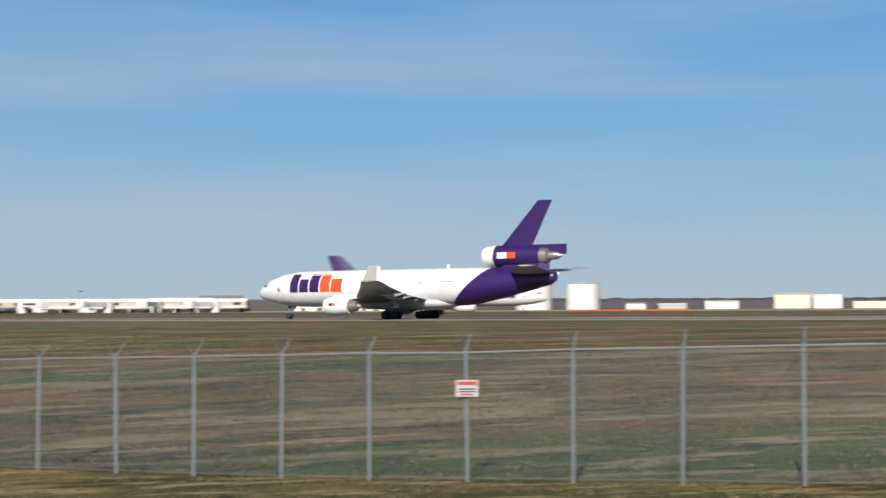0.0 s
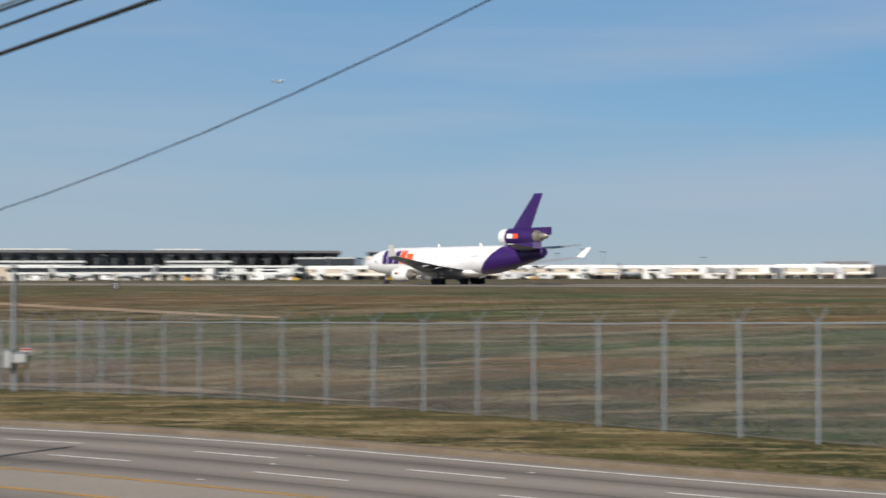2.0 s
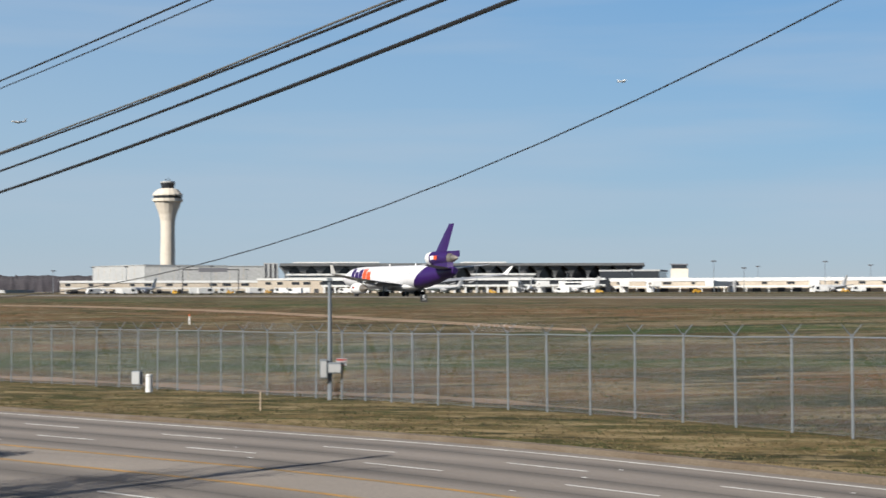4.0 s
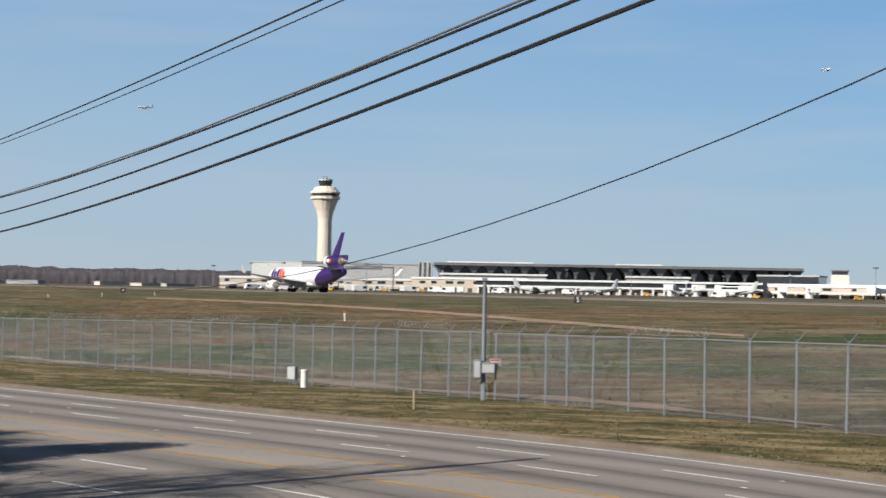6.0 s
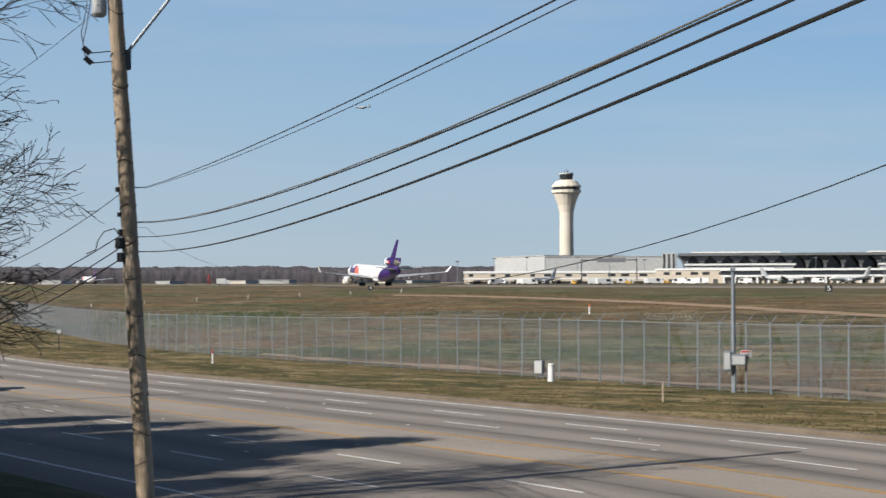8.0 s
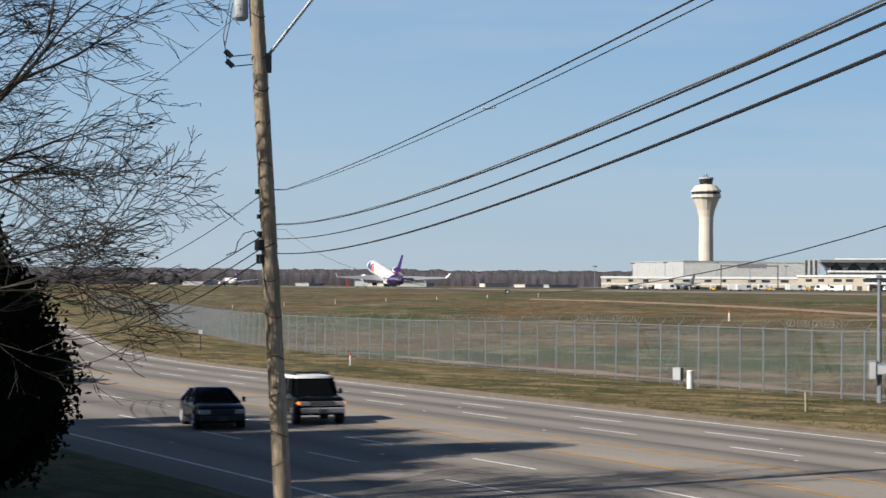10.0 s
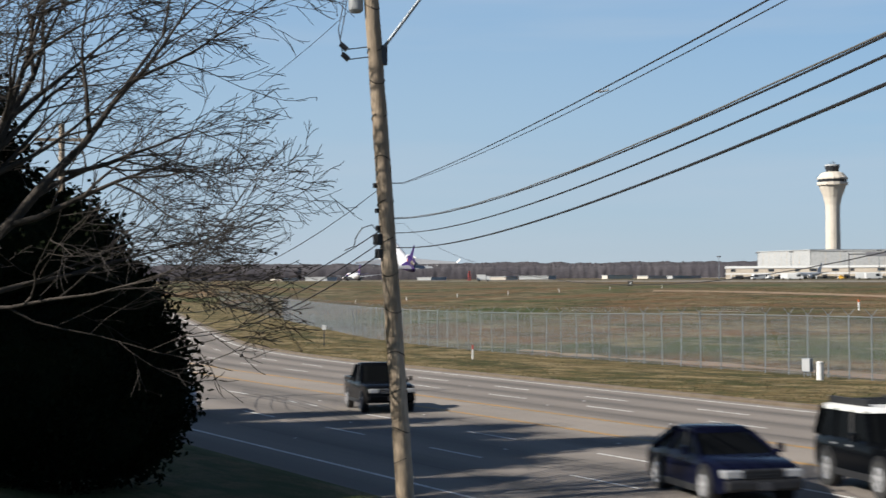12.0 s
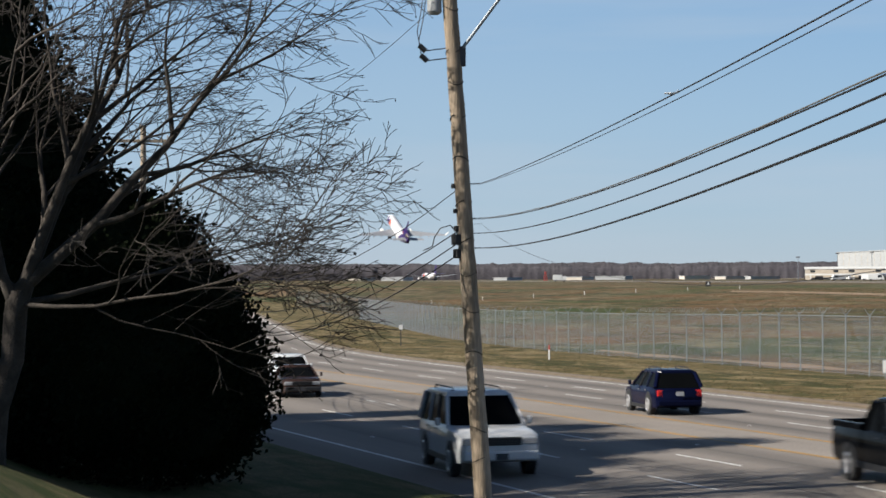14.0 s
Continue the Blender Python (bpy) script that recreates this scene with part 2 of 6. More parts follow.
def part(name, bm, material, parent, label="", smooth=False):
    ob = mesh_ob(name, bm, material, smooth)
    ob.parent = parent
    if label:
        ob["label"] = label
    return ob


def thing(name, m, label, category, group="", kind=""):
    ob = new(name)
    ob.empty_display_size = 0.3
    ob.matrix_world = m
    return tagged(ob, label, category, group, kind)


def box(bm, x0, x1, y0, y1, z0, z1, bevel=0.0, m=None, index=0):
    vs = [bm.verts.new((x, y, z)) for z in (z0, z1) for x, y in ((x0, y0), (x1, y0), (x1, y1), (x0, y1))]
    fs = [bm.faces.new([vs[i] for i in q]) for q in ((3, 2, 1, 0), (4, 5, 6, 7), (0, 1, 5, 4), (1, 2, 6, 5), (2, 3, 7, 6), (3, 0, 4, 7))]
    for f in fs:
        f.material_index = index
    if m is not None:
        bmesh.ops.transform(bm, matrix=m, verts=vs)
    if bevel:
        es = list({e for f in fs for e in f.edges})
        bmesh.ops.bevel(bm, geom=es, offset=bevel, segments=2, affect="EDGES", profile=0.5)
    return bm


def loft(bm, rings, closed=True, caps=True, index=0):
    """Skin of rings with equal counts of points."""
    vr = [[bm.verts.new(p) for p in r] for r in rings]
    k = len(vr[0])
    for a, b in zip(vr, vr[1:]):
        for i in range(k if closed else k - 1):
            j = (i + 1) % k
            bm.faces.new((a[i], a[j], b[j], b[i])).material_index = index
    if caps and closed:
        bm.faces.new(vr[0][::-1]).material_index = index
        bm.faces.new(vr[-1]).material_index = index
    return vr


def tube(bm, pts, radii, k=8, caps=True):
    pts = [Vector(p) for p in pts]
    if not hasattr(radii, "__len__"):
        radii = [radii] * len(pts)
    rings = []
    side = None
    for i, p in enumerate(pts):
        d = (pts[min(i + 1, len(pts) - 1)] - pts[max(i - 1, 0)]).normalized()
        if side is None:
            side = d.orthogonal().normalized()
        side = (side - d * side.dot(d)).normalized()
        up = d.cross(side)
        rings.append([p + radii[i] * (cos(2 * pi * j / k) * side + sin(2 * pi * j / k) * up) for j in range(k)])
    loft(bm, rings, True, caps)
    return bm


def tube_data(pts, radii, k, verts, faces):
    """The same as a tube, for great numbers: appended to plain lists."""
    base = len(verts)
    side = None
    for i, p in enumerate(pts):
        d = pts[min(i + 1, len(pts) - 1)] - pts[max(i - 1, 0)]
        d.normalize()
        if side is None:
            side = d.orthogonal().normalized()
        up = d.cross(side)
        for j in range(k):
            verts.append(p + radii[i] * (cos(2 * pi * j / k) * side + sin(2 * pi * j / k) * up))
    for i in range(len(pts) - 1):
        for j in range(k):
            a, b = base + i * k + j, base + i * k + (j + 1) % k
            faces.append((a, b, b + k, a + k))


def disc(bm, c, axis, r, depth, k=20, r2=None):
    """A short cylinder or cone round axis ('x' or 'y' or 'z') centred at c."""
    c = Vector(c)
    ax = {"x": (Vector((1, 0, 0)), Vector((0, 1, 0)), Vector((0, 0, 1))), "y": (Vector((0, 1, 0)), Vector((0, 0, 1)), Vector((1, 0, 0))), "z": (Vector((0, 0, 1)), Vector((1, 0, 0)), Vector((0, 1, 0)))}[axis]
    loft(bm, [[c + ax[0] * s * depth / 2 + rr * (cos(2 * pi * i / k) * ax[1] + sin(2 * pi * i / k) * ax[2]) for i in range(k)] for s, rr in ((-1, r), (1, r if r2 is None else r2))])
    return bm


# ---- the lie of the land ----
def soft(x, s=8.0):
    return x if x > 20 * s else s * log(1 + exp(x / s))


def lam(u):
    """The road climbs towards +x: how far the level plan is drawn in towards the eye."""
    return 1.0 / (0.78 + 0.0072 * (soft(u + 75, 12) - soft(u - 30, 8)))


def bend(u):
    """The sweep of road and fence away from the eye in the far west."""
    d = max(0.0, -78 - u)
    return 0.00375 * min(d, 40) ** 2 + min(160.0, max(0.0, d - 40)) * 0.3


def ease(x):
    x = min(1.0, max(0.0, x))
    return x * x * (3 - 2 * x)


def plan(u, v, h=0.0):
    """World place of level-plan coordinates (u along the road, v across it), h metres over the road's level."""
    k = lam(u)
    v = v + bend(u) * ease((v + 5) / 15) * (1 - ease((v - 70) / 260))
    v = v * (1 - 0.11 * ease((u + 31) / 31) * (1 - ease((v - 60) / 150)))
    return Vector((k * u, k * v, EYE_Z - k * EYE_Z + h))


def fence_v(u):
    return 51.2 - 0.12 * soft(u + 42, 6)


PLATEAU = 3.3


def ground_h(u, v):
    """World height of the turf at plan coordinates."""
    k = lam(u)
    road = EYE_Z - k * EYE_Z
    if v < 16.4:
        return road + (3.45 - road) * ease((10.5 - v) / 10.5) + 0.02
    if v < 40.7:
        return road - 0.3
    fv = fence_v(u)
    if v < fv + 2:
        return road + 0.13 + 0.10 * ease((v - 40.7) / 6)
    s = min(1.0, (v - fv - 2) / 95.0)
    wave = 0.25 * noise.noise(Vector((u * 0.03, v * 0.04, 3.1))) * min(1.0, 3 * s) * (1 - s)
    return road + 0.23 + (PLATEAU - road - 0.23) * (1 - (1 - s) ** 1.9) + wave


def pol(az, d, z):
    """World place at an azimuth (degrees left of +y) and a distance from the eye's foot."""
    return Vector((-sin(radians(az)) * d, cos(radians(az)) * d, z))


US = sorted(set([-4200, -3000, -2200, -1600, -1200, -900, -700, -560, -460, -380, -330] + list(range(-300, -210, 6)) + list(range(-210, 62, 3)) + [70, 85, 110, 150, 220, 320, 500, 800, 1300, 2200, 3600]))
VS = [-400, -200, -100, -60, -40, -25, -15, -8, -4, 0, 2, 4, 6, 8, 10, 11.5, 13, 14.2, 15.2, 15.9, 16.35, 16.5, 40.6, 40.75, 41.2, 42, 43, 44.5, 46, 48, 50, 52, 54, 57, 60, 64, 68, 73, 79, 86, 94, 103, 113, 124, 136, 150, 168, 190, 220, 260, 320, 400, 520, 700, 950, 1300, 1800, 2500, 3500, 4600]
bm = bmesh.new()
grid = []
for v in VS:
    row = []
    for u in US:
        p = plan(u, v)
        row.append(bm.verts.new((p.x, p.y, ground_h(u, v))))
    grid.append(row)
for j in range(len(VS) - 1):
    vm = (VS[j] + VS[j + 1]) / 2
    for i in range(len(US) - 1):
        f = bm.faces.new((grid[j][i], grid[j][i + 1], grid[j + 1][i + 1], grid[j + 1][i]))
        f.smooth = True
        um = (US[i] + US[i + 1]) / 2
        f.material_index = 2 if vm < 17 else 1 if vm < fence_v(um) + 1 else 0
ground = mesh_ob("ground", bm, [M_FIELD, M_VERGE, M_LAWN])
tagged(ground, "dry winter grass, tan and green, rising to the airfield", "grass", kind="structure")


def ribbon(name, v0, v1, h, material, u0=-280, u1=60, step=2.5, label="", category="road", kind="structure", parent=None):
    """A strip that follows the road between two plan lines."""
    bm = bmesh.new()
    n = max(1, int((u1 - u0) / step))
    rows = []
    for i in range(n + 1):
        u = u0 + (u1 - u0) * i / n
        a, b = plan(u, v0, h), plan(u, v1, h)
        rows.append((bm.verts.new(a), bm.verts.new(b)))
    for a, b in zip(rows, rows[1:]):
        bm.faces.new((a[0], b[0], b[1], a[1])).smooth = True
    ob = mesh_ob(name, bm, material)
    uv = ob.data.uv_layers.new(name="across").data
    for i in range(n):
        ua, ub = u0 + (u1 - u0) * i / n, u0 + (u1 - u0) * (i + 1) / n
        for k, loop in enumerate(ob.data.polygons[i].loop_indices):
            co = ob.data.vertices[ob.data.loops[loop].vertex_index].index
            uv[loop].uv = (ua if co < 2 * i + 2 else ub, v1 if co % 2 else v0)
    if parent:
        ob.parent = parent
    else:
        tagged(ob, label, category, kind=kind)
    return ob


road = ribbon("road", 16.3, 28.9, 0.0, M_ASPHALT_NEAR, label="worn grey asphalt lanes with tyre marks and tree shade")
road_far = ribbon("road", 31.6, 40.42, 0.0, M_ASPHALT, label="worn grey asphalt lanes beside the airfield verge")
ribbon("road", 28.9, 31.6, 0.0, M_CONCRETE, label="pale concrete centre turning lane between yellow lines")

# lane lines, 4 mm proud of the road
for v, mt, nm in ((39.6, M_WHITE_LINE, "edge_line"), (18.1, M_WHITE_LINE, "edge_line"), (31.45, M_YELLOW_LINE, "centre_line"), (28.75, M_YELLOW_LINE, "centre_line")):
    ribbon(nm, v - (0.07 if mt == M_WHITE_LINE else 0.12), v + (0.07 if mt == M_WHITE_LINE else 0.12), 0.005, mt, label="long worn %s road line on the asphalt" % ("white" if mt == M_WHITE_LINE else "yellow"), category="road line")
dashes = []
for v, off in ((36.95, 0.0), (34.25, 4.0), (25.5, 2.5), (22.2, 6.0)):
    u = -150 + off
    while u < 40:
        L = 3.0
        bm = bmesh.new()
        q = [plan(u, v - 0.06, 0.006), plan(u + L, v - 0.06, 0.006), plan(u + L, v + 0.06, 0.006), plan(u, v + 0.06, 0.006)]
        bm.faces.new([bm.verts.new(p) for p in q])
        ob = mesh_ob("lane_dash", bm, M_WHITE_LINE)
        tagged(ob, "short worn white lane dash on the asphalt", "road line", "lane dashes", "structure")
        u += 7.4

# far kerb with gutter lip
bm = bmesh.new()
prof = [(40.36, -0.05), (40.36, 0.10), (40.40, 0.145), (40.68, 0.16), (40.74, 0.10), (40.74, -0.05)]
loft(bm, [[plan(u, v, h) for v, h in prof] for u in [-280 + 2.5 * i for i in range(137)]])
tagged(mesh_ob("kerb", bm, M_KERB, True), "stained pale concrete kerb along the verge", "kerb", kind="structure")

# ---- airfield surfaces: parallel strips seen at a grazing angle ----
def strip(name, p0, direction, width, length, z, material, label):
    d = Vector(direction).normalized()
    s = Vector((-d.y, d.x, 0))
    bm = bmesh.new()
    a = Vector((p0[0], p0[1], z))
    n = 40
    rows = []
    for i in range(n + 1):
        c = a + d * length * (i / n)
        rows.append((bm.verts.new(c), bm.verts.new(c + s * width)))
    for r0, r1 in zip(rows, rows[1:]):
        bm.faces.new((r0[0], r1[0], r1[1], r0[1]))
    return tagged(mesh_ob(name, bm, material), label, "runway", kind="structure")


RW = Vector((-0.963, 0.268, 0))          # along the runway, the way the airliner goes
strip("runway", (520, 62), RW, -60, 2600, PLATEAU + 0.02, M_RUNWAY, "long pale concrete runway across the grass")

strip("runway", (524, 79), RW, -24, 2600, PLATEAU + 0.035, M_TAR, "dark rubber-stained asphalt middle of the runway")


def ground_at(x, y):
    """World height of the turf under a world place."""
    u, v = x, y
    for _ in range(40):
        p = plan(u, v)
        u, v = u + (x - p.x), v + (y - p.y)
    return ground_h(u, v)


# pale clay track that crosses the airfield grass
bm = bmesh.new()
rows = []
track = [(53, 275, 10), (49, 236, 10), (45, 201, 9), (41.5, 172, 8), (38.7, 151, 7), (35.5, 133, 6), (33, 120, 5), (30.5, 110, 3)]
for (a0, d0, w0), (a1, d1, w1) in zip(track, track[1:]):
    for i in range(8):
        s = i / 8
        a, d, w = a0 + (a1 - a0) * s, d0 + (d1 - d0) * s, w0 + (w1 - w0) * s
        p, q = pol(a, d - w / 2, 0), pol(a, d + w / 2, 0)
        rows.append([bm.verts.new((r.x, r.y, ground_at(r.x, r.y) + 0.04)) for r in (p, q)])
for a, b in zip(rows, rows[1:]):
    bm.faces.new((a[0], b[0], b[1], a[1])).smooth = True
tagged(mesh_ob("dirt_track", bm, M_CLAY), "pale clay track worn across the airfield grass", "dirt track", kind="structure")
strip("runway", (560, 190), RW, -22, 2600, PLATEAU + 0.02, M_TAR, "dark asphalt taxiway beyond the runway")
strip("apron", (640, 560), RW, -330, 2600, PLATEAU + 0.01, M_RUNWAY, "pale concrete apron before the terminal")


# ---- airport buildings, far off ----
def aligned(az0, d0, az1, d1, z=PLATEAU):
    """A frame with its origin at the first bearing and x towards the second; and the length between."""
    a, b = pol(az0, d0, z), pol(az1, d1, z)
    w = b - a
    return Matrix.Translation(a) @ Matrix.Rotation(atan2(w.y, w.x), 4, "Z"), w.length


def control_tower():
    t = thing("control_tower", Matrix.Translation(pol(46.5, 1343, PLATEAU)), "tall cream concrete airport control tower with flared head", "control tower")
    def ring(r, z, k=16):
        return [(r * cos(2 * pi * i / k + 0.1), r * sin(2 * pi * i / k + 0.1), z) for i in range(k)]
    bm = bmesh.new()
    loft(bm, [ring(r, z) for r, z in ((6.4, -0.3), (6.2, 30), (6.0, 55), (6.3, 62), (7.6, 68), (9.6, 73.5), (11.6, 78.5))])
    part("shaft", bm, M_CREAM, t)
    for nm, mt, prof in (("parapet", M_CREAM, ((11.6, 78.5), (12.9, 78.8), (12.9, 81.3))), ("gallery_window", M_DARKGLASS, ((12.3, 81.3), (12.5, 83.8))),
                         ("upper_roof", M_CREAM, ((12.9, 83.8), (12.9, 84.9), (9.2, 89.2), (6.0, 90.2))), ("cab", M_DARKGLASS, ((5.2, 90.2), (6.3, 95.0))),
                         ("cab_roof", M_GREYWALL, ((6.4, 95.0), (6.4, 96.2), (4.0, 96.6)))):
        bm = bmesh.new()
        loft(bm, [ring(r, z) for r, z in prof])
        part(nm, bm, mt, t)
    for x, h in ((-2.5, 2.4), (0.5, 3.2), (2.2, 2.2)):
        bm = bmesh.new()
        tube(bm, [(x, 0, 96.5), (x, 0, 96.5 + h)], 0.25, 6)
        part("antenna", bm, M_DARK, t)
    return t


control_tower()


def block(name, az0, d0, az1, d1, depth, h, wall, label, category="building", roof=None, roof_h=1.2, z0=PLATEAU, windows=0, win_z=(2, 4), doors=0):
    """A far building: walls, roof band, and a row of windows or doors on the side towards the eye."""
    m, L = aligned(az0, d0, az1, d1, z0)
    t = thing(name, m, label, category)
    bm = bmesh.new()
    box(bm, 0, L, 0, depth, -0.6, h)
    part("wall", bm, wall, t)
    if roof:
        bm = bmesh.new()
        box(bm, -0.4, L + 0.4, -0.4, depth + 0.4, h + 0.01, h + roof_h)
        part("roof", bm, roof, t)
    rnd = random.Random(int(L * 10))
    for i in range(windows):
        w = rnd.uniform(1.8, 5.0)
        x = (i + rnd.uniform(0.15, 0.6)) * L / windows
        bm = bmesh.new()
        box(bm, x, min(x + w, L - 0.5), -0.12, 0.05, win_z[0], win_z[1])
        part("window", bm, M_DARKGLASS, t)
    for i in range(doors):
        x = (i + rnd.uniform(0.2, 0.7)) * L / doors
        bm = bmesh.new()
        box(bm, x, x + rnd.uniform(2.5, 5), -0.1, 0.05, 0.1, rnd.uniform(1.9, 2.5))
        part("door", bm, M_DARK, t)
    return t, L


# the big pale hangar block and its joints
for a0, d0, a1, d1, h in ((49.2, 1082, 47.32, 1012, 18.2), (47.29, 1012, 42.8, 1012, 17.4)):
    t, L = block("hangar", a0, d0, a1, d1, 60, h, M_GREYWALL, "large pale grey clad hangar block beyond the runway", roof=M_GREYWALL, roof_h=0.5)
    for i in range(1, int(L / 9)):
        bm = bmesh.new()
        box(bm, i * 9, i * 9 + 0.25, -0.1, 0.02, 0, h)
        part("panel_joint", bm, M_TAN, t)
# low pier in front: tan walls, white roof bands
block("pier_building", 50.35, 905, 43.2, 900, 30, 6.2, M_TAN, "long low tan airport pier with white roof edge", roof=M_WHITE, roof_h=1.3, windows=10, win_z=(4.3, 5.7), doors=9)
block("pier_building", 43.2, 880, 38.9, 868, 34, 7.4, M_TAN, "tan airport pier end with white upper roof", roof=M_WHITE, roof_h=1.1, windows=8, win_z=(4.8, 6.4), doors=5)
t, L = block("pier_building", 40.8, 856, 30.2, 850, 36, 3.4, M_TAN, "low white airport pier with dark ribbon window", doors=22)
for nm, z0, z1, y0, mt in (("floor_band", 3.42, 4.5, -2.2, M_WHITE), ("ribbon_window", 4.52, 6.9, -1.4, M_DARKGLASS), ("roof", 6.92, 8.0, -2.4, M_WHITE)):
    bm = bmesh.new()
    box(bm, 0, L, y0, 34, z0, z1)
    part(nm, bm, mt, t)
for i in range(26):
    bm = bmesh.new()
    box(bm, i * L / 26 + 1, i * L / 26 + 2.1, -2.0, -1.0, 0, 3.4)
    part("column", bm, M_WHITE, t)
# concourse that runs on to the east
block("concourse_building", 30.0, 860, 18.6, 842, 32, 6.0, M_TAN, "long tan concourse with white roof bands", roof=M_WHITE, roof_h=1.8, windows=13, win_z=(4.3, 5.6), doors=14)
block("concourse_building", 18.6, 842, 9.2, 850, 32, 5.8, M_TAN, "long tan concourse with white roof bands", roof=M_WHITE, roof_h=1.7, windows=11, win_z=(4.1, 5.4), doors=12)
for a0, e0, a1, e1 in ((30.0, 858, 18.6, 840), (18.6, 840, 9.2, 848), (50.35, 903, 43.2, 898)):
    m, L = aligned(a0, e0, a1, e1)
    t = thing("canopy", m @ Matrix.Translation((0, -2.6, 0)), "thin white canopy band along the concourse wall", "canopy")
    bm = bmesh.new()
    box(bm, 0, L, 0, 2.7, 2.7, 3.5)
    part("slab", bm, M_WHITE, t)
    for i in range(int(L / 12)):
        bm = bmesh.new()
        box(bm, i * 12 + 3, i * 12 + 3.5, 0.2, 0.7, 0, 2.7)
        part("post", bm, M_WHITE, t)


def terminal():
    """The main terminal: a pale slab roof on flared columns before dark glass."""
    m, L = aligned(42.15, 985, 29.0, 1010)
    t = thing("terminal", m, "main airport terminal with pale slab roof on flared columns", "terminal")
    bm = bmesh.new()
    box(bm, 2, L - 2, 12, 70, 0, 17.2)
    part("glass_wall", bm, M_DARKGLASS, t)
    bm = bmesh.new()
    box(bm, -4, L + 4, -3, 76, 17.3, 18.9, 0.0)
    part("roof_slab", bm, M_SHADECON, t)
    n = 21
    w = L / n
    for i in range(n + 1):
        bm = bmesh.new()
        prof = [(0.45, 0), (0.5, 9.0), (0.8, 11.6), (1.7, 13.6), (3.2, 15.4), (5.3, 17.25)]
        loft(bm, [[(i * w + s * r * (w / 11.0), 2 + q * min(r, 2.2), z) for s, q in ((-1, -1), (1, -1), (1, 1), (-1, 1))] for r, z in prof])
        part("column", bm, M_SHADECON, t, smooth=False)
    for x0, x1 in ((0.0, 0.30), (0.52, 0.70)):
        bm = bmesh.new()
        box(bm, L * x0, L * x1, -8, -2.5, 11.0, 12.2)
        part("canopy", bm, M_WHITE, t)
        bm = bmesh.new()
        box(bm, L * x0 + 1, L * x1 - 1, -7, -2.6, 8.0, 10.99)
        part("mezzanine", bm, M_GREYWALL, t)
    bm = bmesh.new()
    box(bm, -14, -5, 0, 20, 0, 19.2)
    part("stair_tower", bm, M_GREYWALL, t)
    for i in range(3):
        bm = bmesh.new()
        box(bm, -13.4 + 3 * i, -12.2 + 3 * i, -0.3, 0.1, 1, 18.6)
        part("louvre", bm, M_DARK, t)
    for x0, x1 in ((0.02, 0.26), (0.5, 0.62)):
        bm = bmesh.new()
        box(bm, L * x0, L * x1, -3.3, 20, 18.95, 19.8)
        part("roof_edge", bm, M_WHITE, t)


terminal()
# small ramp tower with dark cab, and the dark-roofed wing beside it
t = thing("ramp_tower", Matrix.Translation(pol(27.45, 870, PLATEAU)) @ Matrix.Rotation(radians(27), 4, "Z"), "small cream ramp control tower with dark cab", "tower")
for nm, a, z0, z1, mt in (("shaft", 4.8, 0, 13.2, M_CREAM), ("cab", 4.3, 13.22, 15.2, M_DARKGLASS), ("cab_roof", 5.0, 15.22, 15.9, M_ROOFDARK)):
    bm = bmesh.new()
    box(bm, -a, a, -a, a, z0, z1)
    part(nm, bm, mt, t)
block("terminal_wing", 30.4, 930, 28.2, 925, 40, 12.5, M_DARKGLASS, "low terminal wing with pale roof and dark glass", roof=M_GREYWALL, roof_h=1.0)
# the far side of the field, east of the concourse
block("cargo_building", 10.9, 1120, 9.3, 1120, 40, 8.5, M_WHITE, "white cargo shed with grey roof", roof=M_ROOFDARK, roof_h=3.2)
block("cargo_building", 9.2, 1150, 7.45, 1150, 40, 8.0, M_DARK, "low dark cargo shed", roof=M_ROOFDARK, roof_h=1.2)
block("cargo_building", 7.4, 1120, 2.6, 1120, 50, 12.0, M_WHITE, "long white hangar with dark roof", roof=M_ROOFDARK, roof_h=3.0, doors=9)
block("cargo_building", 12.6, 1000, 10.4, 1000, 30, 8, M_WHITE, "white low airport building", roof=M_WHITE, roof_h=1)
for az, d, r, h in ((-1.55, 1150, 13.5, 19.5), (-3.38, 1150, 12.5, 19.5)):
    t = thing("storage_tank", Matrix.Translation(pol(az, d, PLATEAU)), "large white cylindrical fuel storage tank", "tank", "fuel tanks")
    bm = bmesh.new()
    disc(bm, (0, 0, h / 2 - 0.2), "z", r, h, 32)
    part("shell", bm, M_WHITE, t, smooth=True)
    bm = bmesh.new()
    disc(bm, (0, 0, h + 0.55), "z", r, 0.8, 32, r * 0.1)
    part("roof", bm, M_WHITE, t, smooth=True)
for az0, az1, d, h, mt, rf in ((-5.0, -5.7, 1300, 5, M_WHITE, M_ROOFDARK), (-7.9, -9.1, 1250, 6, M_WHITE, M_GREYWALL), (-10.4, -11.7, 1350, 12, M_CREAM, M_TAN), (-11.8, -12.8, 1340, 11, M_WHITE, M_WHITE), (-13.2, -14.6, 1300, 5, M_CREAM, M_WHITE), (-6.2, -7.2, 1320, 4, M_GREYWALL, M_WHITE)):
    block("shed", az0, d, az1, d, 30, h, mt, "low pale shed on the far side of the airfield", roof=rf, roof_h=0.8)
t = thing("barrier", aligned(-2.9, 700, -7.4, 740)[0], "long low orange construction barrier beside the runway", "barrier")
bm = bmesh.new()
box(bm, 0, aligned(-2.9, 700, -7.4, 740)[1], 0, 0.6, 0, 0.75, 0.05)
part("rail", bm, M_ORANGE, t)
